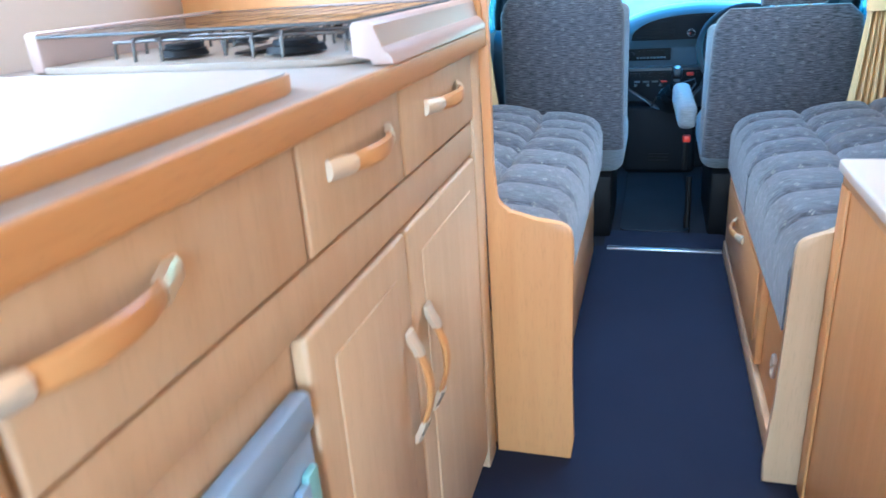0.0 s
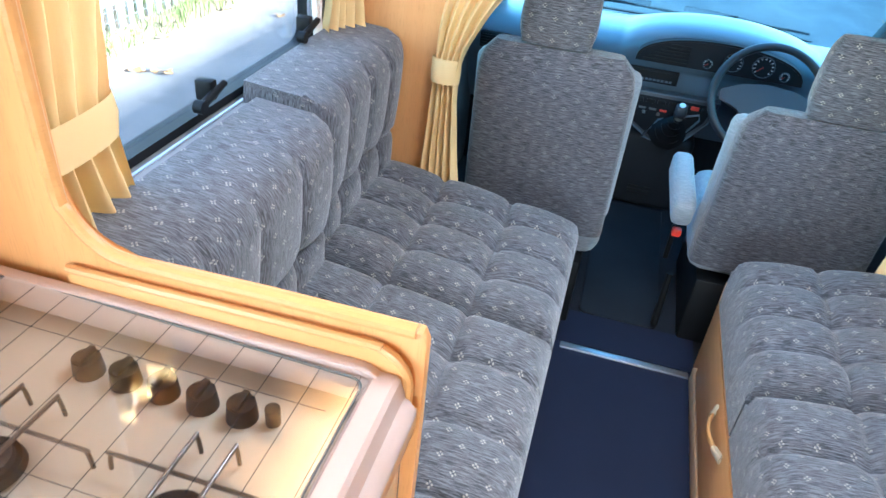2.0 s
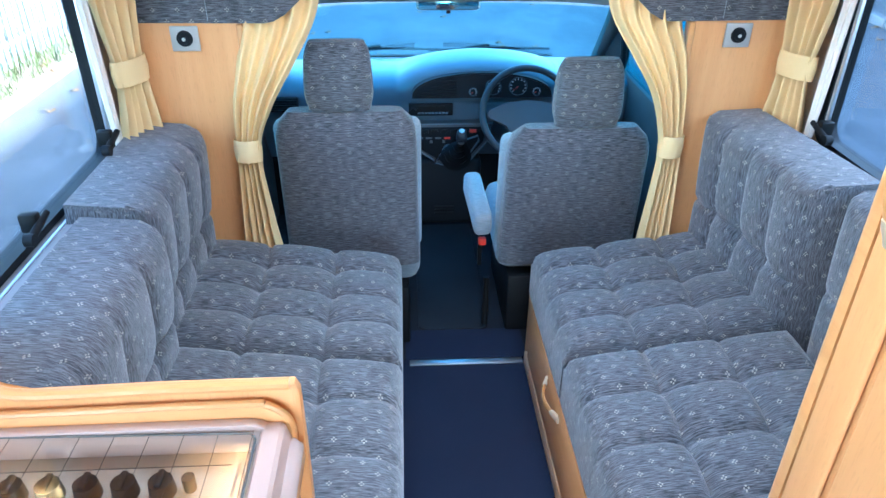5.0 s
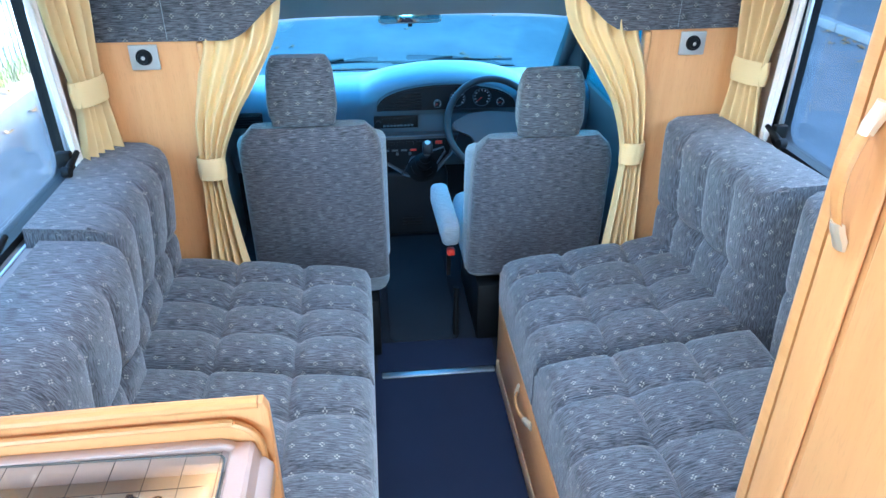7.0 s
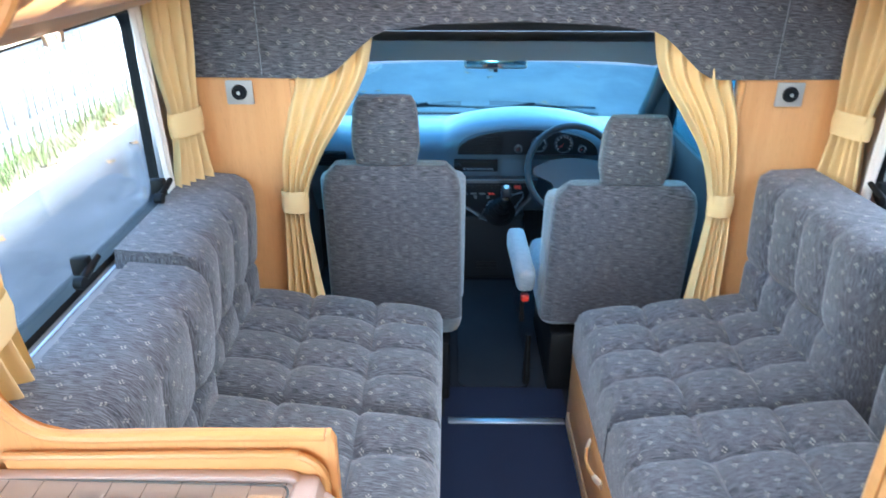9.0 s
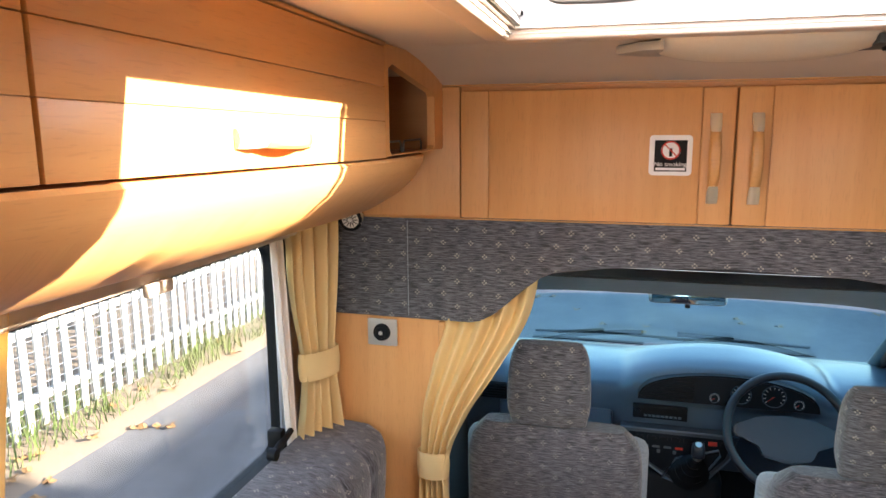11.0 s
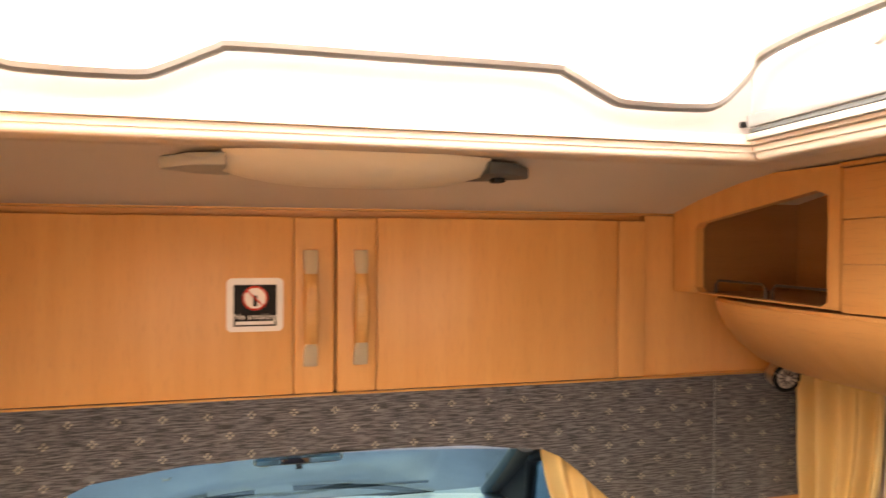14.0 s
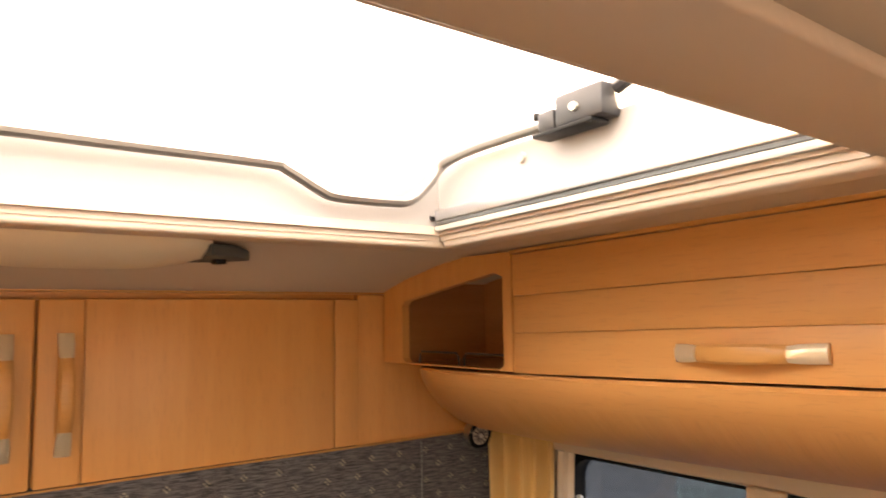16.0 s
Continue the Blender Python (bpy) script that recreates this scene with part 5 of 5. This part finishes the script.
    part("gear_collar", cylinder((0.0618, 3.220, 0.472), (0.0625, 3.214, 0.484), 0.015, 0.013, 18), STEEL, cs, "bright collar")
    knob = headrest_shape(0.046, 0.046, 0.050)
    knob.transform(Matrix.Translation((0.0628, 3.208, 0.482)))
    part("gear_knob", knob, CLIP_GREY, cs, "dark rounded knob")
    part("knob_cap", cylinder((0.0628, 3.200, 0.5305), (0.0628, 3.198, 0.5335), 0.013, 0.010, 16), STEEL, cs)
    part("lower_console", box(-0.17, 0.17, 3.36, 3.50, 0.0, 0.335, 0.03, 4), DASH_DARK, d)
    for i in range(3):
        part("foot_vent", box(-0.045, 0.045, 3.352, 3.3595, 0.06 + 0.016 * i, 0.068 + 0.016 * i), BLACK, d)
    part("glovebox", box(-0.66, -0.23, 3.358, 3.37, 0.42, 0.56, 0.012, 3), DASH, d, "glovebox lid")
    vent = part("side_vent", box(-0.755, -0.63, 3.352, 3.37, 0.565, 0.632, 0.008, 3), BLACK, d, "black air vent")
    for i in range(5):
        part("vent_slat", box(-0.748, -0.637, 3.346, 3.3515, 0.572 + 0.011 * i, 0.577 + 0.011 * i), DASH_DARK, vent)
    for i in range(2):
        part("demist_vent", box(-0.60 + 0.62 * i, -0.12 + 0.68 * i, 3.86, 3.885, 0.664, 0.669), BLACK, d)


dashboard()


def steering_wheel():
    c, r = Vector((0.335, 3.20, 0.605)), 0.188
    w = empty("steering_wheel", c, "dark grey steering wheel with a wide padded hub", "steering wheel")
    n = Vector((0, -0.88, 0.48)).normalized()
    right = Vector((1, 0, 0))
    up = right.cross(n).normalized() * -1
    if up.z < 0:
        up = -up
    ring = [c + r * (right * math.cos(a) + up * math.sin(a)) for a in [2 * math.pi * i / 56 for i in range(56)]]
    part("rim", tube(ring, 0.0145, 12, True), CLIP_GREY, w, "dark rim")
    hub = []
    for px, pz in ((-0.165, 0.012), (-0.09, 0.045), (0.0, 0.055), (0.09, 0.045), (0.165, 0.012), (0.165, -0.02), (0.085, -0.045), (0.075, -0.085), (0.0, -0.10), (-0.075, -0.085), (-0.085, -0.045), (-0.165, -0.02)):
        hub.append(Vector((px, pz)))
    bm = bmesh.new()
    top = [bm.verts.new(c + right * p.x + up * p.y + n * 0.004) for p in hub]
    low = [bm.verts.new(c + right * p.x + up * p.y - n * 0.03) for p in hub]
    bm.faces.new(top)
    bm.faces.new(low[::-1])
    for i in range(len(hub)):
        j = (i + 1) % len(hub)
        bm.faces.new((top[i], low[i], low[j], top[j]))
    bmesh.ops.bevel(bm, geom=bm.edges[:], offset=0.006, segments=2, affect="EDGES")
    part("hub", bm, DASH_MID, w, "grey padded hub")
    part("column", cylinder(c - n * 0.03, c - n * 0.16, 0.04, 0.05, 18), DASH_DARK, w)
    part("stalk", cylinder(c - n * 0.06, c - n * 0.05 + Vector((-0.15, 0, 0.02)), 0.008, 0.009, 10), BLACK, w)


steering_wheel()


def cab_shell():
    # headliner from the bulkhead to the windscreen head
    sect = [(2.62, 1.224), (2.66, 1.216), (2.80, 1.190), (3.02, 1.126), (3.15, 1.064)]
    bm = bmesh.new()
    g = []
    for k in (0, 1):
        rows = []
        for y, z in sect:
            row = []
            for i in range(25):
                u = -1 + i / 12
                half = 0.84 - 0.245 * (y - 2.325) / 0.825
                row.append(bm.verts.new((half * u, y - 0.02 * abs(u) ** 3 * (y > 3), z - 0.014 * abs(u) ** 6 + 0.03 * k)))
            rows.append(row)
        g.append(rows)
        for a, b in zip(rows, rows[1:]):
            for i in range(24):
                bm.faces.new((a[i], a[i + 1], b[i + 1], b[i]))
    setting("ceiling_cab", bm, HEADLINER, "grey cab headliner")
    # black sheet added for the shadow band between valance and headliner
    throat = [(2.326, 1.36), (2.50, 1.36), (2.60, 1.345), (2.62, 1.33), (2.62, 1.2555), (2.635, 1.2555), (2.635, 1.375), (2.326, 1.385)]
    setting("cab_throat", prism(throat, "x", -0.84, 0.84), RUBBER, "recess above the cab opening, coloured black for its shade")
    ws = bmesh.new()
    rows = []
    for j in range(9):
        t = j / 8
        y, z = 3.15 + 0.90 * t, 1.061 - 0.456 * t
        half = 0.620 + 0.17 * t
        rows.append([ws.verts.new((half * (-1 + i / 10), y - (0.05 + 0.10 * t) * abs(-1 + i / 10) ** 2.5, z - 0.012 * abs(-1 + i / 10) ** 2)) for i in range(21)])
    for a, b in zip(rows, rows[1:]):
        for i in range(20):
            ws.faces.new((a[i], a[i + 1], b[i + 1], b[i]))
    w = tagged(part("windscreen", ws, GLASS_BLUE, None), "wide sloping blue-tinted windscreen of the cab", "windscreen", "", "structure")
    w.visible_shadow = False
    for s in (-1, 1):
        pil = [(s * 0.640, 3.10, 1.068), (s * 0.685, 3.32, 0.945), (s * 0.740, 3.62, 0.78), (s * 0.795, 3.90, 0.63)]
        setting("pillar", tube(smooth_line(pil, 4), 0.036, 12, flat=0.8), CAB_GREY, "grey windscreen pillar")
        a, b = sorted((s * 0.84, s * 0.80))
        setting("wall_cab_door", box(a, b, 2.33, 3.95, -0.06, 0.70, 0.01), DOOR_TRIM, "dark grey cab door trim")
        setting("pillar", box(*sorted((s * 0.74, s * 0.84)), 2.33, 2.47, 0.70, 1.30, 0.02), CAB_GREY, "grey door pillar")
        bar = [(s * 0.80, 3.50, 0.70), (s * 0.775, 3.40, 0.80), (s * 0.70, 3.20, 0.985), (s * 0.68, 3.10, 1.03), (s * 0.70, 2.80, 1.17), (s * 0.74, 2.45, 1.25)]
        setting("trim", tube(smooth_line(bar, 5), 0.020, 10), BLACK, "black door window seal")
        # dark filler added over the quarterlight gap to keep out bright outside light
        fill = bmesh.new()
        outer = smooth_line([(s * 0.640, 3.10, 1.075), (s * 0.685, 3.32, 0.945), (s * 0.740, 3.62, 0.78), (s * 0.795, 3.90, 0.63)], 4)
        inner = smooth_line([(s * 0.690, 3.10, 1.035), (s * 0.712, 3.22, 0.965), (s * 0.775, 3.40, 0.80), (s * 0.815, 3.52, 0.66)], 4)
        sheets = [[(fill.verts.new(p + V((0, 0, dz))), fill.verts.new(q + V((0, 0, dz)))) for p, q in zip(outer, inner)] for dz in (0.0, 0.008)]
        for sheet in sheets:
            for (a0, b0), (a1, b1) in zip(sheet, sheet[1:]):
                fill.faces.new((a0, b0, b1, a1))
        setting("pillar_panel", fill, DOOR_TRIM, "dark filler added in place of the quarterlight")
        quad = bmesh.new()
        pts = [(s * 0.815, 2.46, 0.70), (s * 0.815, 3.49, 0.70), (s * 0.705, 3.20, 0.985), (s * 0.70, 3.05, 1.06), (s * 0.735, 2.46, 1.25)]
        fr = [quad.verts.new(p) for p in pts]
        bk = [quad.verts.new((p[0] + s * 0.004, p[1], p[2])) for p in pts]
        quad.faces.new(fr)
        quad.faces.new(bk[::-1])
        for i in range(5):
            quad.faces.new((fr[i], bk[i], bk[(i + 1) % 5], fr[(i + 1) % 5]))
        gl = setting("window_cab", quad, GLASS_BLUE, "cab door window")
        gl.visible_shadow = False
    setting("wall_front", box(-0.80, 0.80, 3.52, 3.56, -0.06, 0.32), DASH_DARK)
    # outside skin of roof over the cab and body
    setting("roof", box(-0.97, 0.97, 2.37, 2.80, 1.72, 1.79), WHITE)


cab_shell()


def mirror():
    m = empty("rear_view_mirror", (0.0, 3.18, 1.03), "grey framed rear-view mirror on the windscreen", "mirror")
    part("housing", box(-0.125, 0.125, 3.190, 3.22, 1.022, 1.078, 0.018, 4), HEADLINER, m)
    part("stem", cylinder((0, 3.20, 1.065), (0, 3.19, 1.10), 0.010, 0.012, 12), BLACK, m)
    mf = Nodes("mirror_glass", 0.06, 1.0, (0.72, 0.74, 0.75)).mat
    part("mirror_face", box(-0.115, 0.115, 3.186, 3.1895, 1.029, 1.071, 0.001), mf, m, "mirror glass")
    part("tab", box(-0.008, 0.008, 3.184, 3.20, 1.013, 1.023, 0.002), BLACK, m)


mirror()

fan = empty("air_freshener", (-0.505, 3.45, 0.705), "round fan-shaped clear ornament on the dash top", "ornament")
blades = bmesh.new()
for i in range(26):
    a = math.pi * i / 25
    cylinder((-0.505 + 0.012 * math.cos(a), 3.45, 0.728 + 0.012 * math.sin(a)), (-0.505 + 0.055 * math.cos(a), 3.45, 0.728 + 0.055 * math.sin(a)), 0.0012, 0.0012, 5, blades)
part("ribs", blades, SIGN_WHITE, fan)
part("edge", tube([(-0.505 + 0.056 * math.cos(math.pi * i / 20), 3.45, 0.728 + 0.056 * math.sin(math.pi * i / 20)) for i in range(21)], 0.002, 6), GREY_PLATE, fan)
part("foot", box(-0.53, -0.48, 3.438, 3.462, 0.694, 0.729, 0.003), GREY_PLATE, fan)


def wiper(x0, x1, y, z):
    w = empty("wiper", ((x0 + x1) / 2, y, z), "black windscreen wiper parked at the glass foot", "wiper", "wipers")
    part("blade", tube([(x0, y, z), ((x0 + x1) / 2, y - 0.03, z + 0.02), (x1, y, z + 0.005)], 0.006, 8), BLACK, w)
    part("arm", tube([(x0 + 0.1, y + 0.03, z - 0.01), ((x0 + x1) / 2, y - 0.01, z + 0.028)], 0.007, 8), BLACK, w)


wiper(-0.60, 0.02, 3.96, 0.668)
wiper(-0.05, 0.56, 3.96, 0.668)


# ---- no smoking sign ----
def sign():
    x0, x1, z0, z1, y = -0.160, -0.078, 1.516, 1.596, 2.2868
    s = empty("no_smoking_sign", (-0.119, y, 1.556), "white and black no smoking sticker on the cupboard door", "sign")
    part("backing", prism(arc(x0 + 0.008, z0 + 0.008, 0.008, 180, 270, 4) + arc(x1 - 0.008, z0 + 0.008, 0.008, 270, 360, 4) + arc(x1 - 0.008, z1 - 0.008, 0.008, 0, 90, 4) + arc(x0 + 0.008, z1 - 0.008, 0.008, 90, 180, 4), "y", y - 0.0012, y), SIGN_WHITE, s)
    part("field", box(x0 + 0.010, x1 - 0.010, y - 0.0018, y - 0.0013, z0 + 0.008, z1 - 0.010), SIGN_BLACK, s)
    cx, cz = -0.119, 1.566
    part("disc", cylinder((cx, y - 0.0019, cz), (cx, y - 0.0024, cz), 0.0185, 0.0185, 28), SIGN_WHITE, s)
    part("ring", tube([(cx + 0.017 * math.cos(2 * math.pi * i / 32), y - 0.0026, cz + 0.017 * math.sin(2 * math.pi * i / 32)) for i in range(32)], 0.0016, 6, True), RED, s)
    part("cigarette", box(cx - 0.003, cx + 0.003, y - 0.0028, y - 0.0025, cz - 0.012, cz + 0.004), SIGN_BLACK, s)
    part("bar", cylinder((cx - 0.012, y - 0.0034, cz + 0.012), (cx + 0.012, y - 0.0034, cz - 0.012), 0.0013, 0.0013, 6), RED, s)
    part("white_strip", box(x0 + 0.013, x1 - 0.013, y - 0.0023, y - 0.0019, z0 + 0.0105, z0 + 0.0155), SIGN_WHITE, s)
    cu = bpy.data.curves.new("lettering", "FONT")
    cu.body, cu.size, cu.align_x, cu.extrude = "No smoking", 0.0125, "CENTER", 0.0002
    tx = new("lettering", cu)
    tx.parent = s
    tx.matrix_parent_inverse = s.matrix_world.inverted()
    tx.matrix_world = Matrix.Translation((cx, y - 0.0021, z0 + 0.0185)) @ pose(0, 0, 0, 90)
    cu.materials.append(SIGN_WHITE)


sign()


# ---- outside ----
GZ = -0.62
setting("ground", box(-90, 90, -90, 90, GZ - 0.3, GZ), ASPHALT, "grey asphalt yard around the van")


def fence():
    f = empty("picket_fence", (-4.3, 5, GZ), "weathered white picket fence with wire mesh beside the path", "fence")
    for z in (0.25, 0.75):
        part("rail", box(-4.36, -4.32, -4.0, 10.0, GZ + z, GZ + z + 0.06), FENCE_WHITE, f)
    proto = None
    for i in range(104):
        y = -3.6 + 0.13 * i
        if proto is None:
            proto = part("picket", prism([(0, 0.05), (0.062, 0.05), (0.062, 0.92), (0.031, 0.97), (0, 0.92)], "x", 0, 0.018), FENCE_WHITE, f)
            me = proto.data
            ob = proto
        else:
            ob = new("picket", me)
            ob.parent = f
            ob.matrix_parent_inverse = f.matrix_world.inverted()
        ob.matrix_world = Matrix.Translation((-4.318, y, GZ + 0.02 * math.sin(i * 1.3))) @ pose(0, 0, 0, 1.2 * math.sin(i * 2.7))
    wires = bmesh.new()
    for i in range(11):
        cylinder((-4.29, -3.6, GZ + 0.05 + 0.085 * i), (-4.29, 9.6, GZ + 0.05 + 0.085 * i), 0.002, 0.002, 4, wires)
    for i in range(132):
        cylinder((-4.29, -3.6 + 0.1 * i, GZ + 0.03), (-4.29, -3.6 + 0.1 * i, GZ + 0.93), 0.002, 0.002, 4, wires)
    part("wire_mesh", wires, ALU, f, "thin galvanised wire mesh")


fence()
setting("verge", prism([(-3.75, GZ), (-3.85, GZ + 0.03), (-4.2, GZ + 0.05), (-8, GZ + 0.08), (-8, GZ)][::-1], "y", -6, 12), SOIL, "bare soil verge at the path edge")


def tufts():
    bm = bmesh.new()
    rnd = random.Random(5)
    for _ in range(5200):
        y, x = rnd.uniform(-3, 10), -4.2 + rnd.uniform(-0.5, 0.28)
        h, a = rnd.uniform(0.05, 0.30) * (0.4 + 0.6 * abs(math.sin(y * 1.7))), rnd.uniform(0, 6.28)
        dx, dy = 0.006 * math.cos(a), 0.006 * math.sin(a)
        lean = Vector((rnd.uniform(-0.08, 0.08), rnd.uniform(-0.08, 0.08), h))
        p = Vector((x, y, GZ + 0.03))
        bm.faces.new([bm.verts.new(q) for q in (p + Vector((dx, dy, 0)), p - Vector((dx, dy, 0)), p + lean)])
    thing("grass_tufts", bm, GRASS, "rough green grass along the fence foot", "grass", "", "stuff", 0)


tufts()


def kerb():
    """Stone kerb along the far side of the road with a raised footway behind."""
    k = empty("kerb", (6.35, 5.0, GZ), "pale stone kerb along the road edge", "kerb", "", "structure")
    me = None
    for i in range(17):
        y = -4.0 + 0.92 * i
        if me is None:
            me = part("kerb_stone", box(0, 0.15, 0, 0.908, -0.05, 0.115, 0.014, 2), KERB, k).data
            ob = k.children[0]
        else:
            ob = new("kerb_stone", me)
            ob.parent = k
            ob.matrix_parent_inverse = k.matrix_world.inverted()
        ob.matrix_world = Matrix.Translation((6.30 + 0.006 * math.sin(i * 2.3), y, GZ + 0.006 * math.sin(i * 1.7)))
    setting("pavement", box(6.452, 9.0, -14, 22, GZ, GZ + 0.105), ASPHALT, "grey asphalt footway behind the kerb")


kerb()


def fallen_leaves():
    rnd = random.Random(8)
    leaf = None
    for i in range(130):
        x, y = rnd.uniform(-4.2, -3.4), rnd.uniform(1.5, 8.5)
        if rnd.random() < 0.15:
            x = rnd.uniform(-3.4, -2.2)
        if 34 <= i < 90:
            x, y = 6.26 - abs(rnd.gauss(0, 0.22)), rnd.uniform(2.5, 11)
        elif i >= 90:
            x, y = rnd.uniform(-4.0, 4.0), rnd.uniform(6.0, 13.0)
        if leaf is None:
            bm = bmesh.new()
            pts = [(0.045 * math.cos(a) * (1 + 0.35 * math.cos(5 * a)), 0.036 * math.sin(a) * (1 + 0.35 * math.cos(5 * a)), 0.012 * math.cos(2 * a) + 0.014) for a in [2 * math.pi * k / 20 for k in range(20)]]
            c = bm.verts.new((0, 0, 0.006))
            vs = [bm.verts.new(p) for p in pts]
            for k in range(20):
                bm.faces.new((c, vs[k], vs[(k + 1) % 20]))
            leaf = thing("fallen_leaf", bm, LEAF_DRY, "dry brown fallen leaf on the ground", "leaf", "fallen leaves")
            ob = leaf
        else:
            ob = copy_thing(leaf, Matrix.Identity(4))
        ob.matrix_world = Matrix.Translation((x, y, GZ + (0.05 if x < -3.8 else 0.001))) @ pose(0, 0, 0, 0, 0, rnd.uniform(0, 360))


fallen_leaves()

# added out of view: both walls only hold back the low sun
setting("wall_neighbour", box(9.0, 9.4, -14, 5.2, GZ, 4.75), BRICK, "unseen plain wall added to keep the sun off windows and dash")
setting("wall_neighbour_low", box(9.0, 9.4, 5.2, 22, GZ, 4.1), BRICK, "unseen lower wall added to shade the ground ahead")


def shrub(x, y, h, seed):
    """A hedge bush: stems and a loose crown of small leaves."""
    rnd = random.Random(seed)
    b = empty("garden_shrub", (x, y, GZ + 0.05), "loose yellow-green garden shrub behind the fence", "shrub", "garden shrubs")
    stems = bmesh.new()
    tips = []
    for i in range(9):
        a = rnd.uniform(0, 6.28)
        top = Vector((x + 0.55 * math.cos(a) * rnd.random(), y + 0.75 * math.sin(a) * rnd.random(), GZ + h * rnd.uniform(0.6, 1.0)))
        mid = Vector((x, y, GZ)).lerp(top, 0.5) + Vector((rnd.uniform(-0.1, 0.1), rnd.uniform(-0.1, 0.1), 0.1))
        tube([(x, y, GZ + 0.04), mid, top], 0.018, 6, bm=stems)
        tips += [mid, top]
    part("stem", stems, SOIL, b)
    crown = bmesh.new()
    for i in range(int(800 * h)):
        c = rnd.choice(tips)
        p = c + Vector((rnd.gauss(0, 0.26), rnd.gauss(0, 0.32), rnd.gauss(0, 0.13 * h)))
        if p.z < GZ + 0.08:
            continue
        u = Vector((rnd.gauss(0, 1), rnd.gauss(0, 1), rnd.gauss(0, 1))).normalized()
        w = u.orthogonal().normalized()
        L = rnd.uniform(0.03, 0.07)
        crown.faces.new([crown.verts.new(q) for q in (p - u * L, p + w * L * 0.45, p + u * L, p - w * L * 0.45)])
    part("crown", crown, SHRUB, b, "", 0)


for i, (sx, sy, sh) in enumerate(((-5.6, -1.6, 2.3), (-5.9, 0.6, 2.8), (-5.8, 2.6, 3.8), (-6.0, 4.8, 4.3), (-5.8, 6.9, 3.6), (-6.1, 9.0, 3.0))):
    shrub(sx, sy, sh, 30 + i)
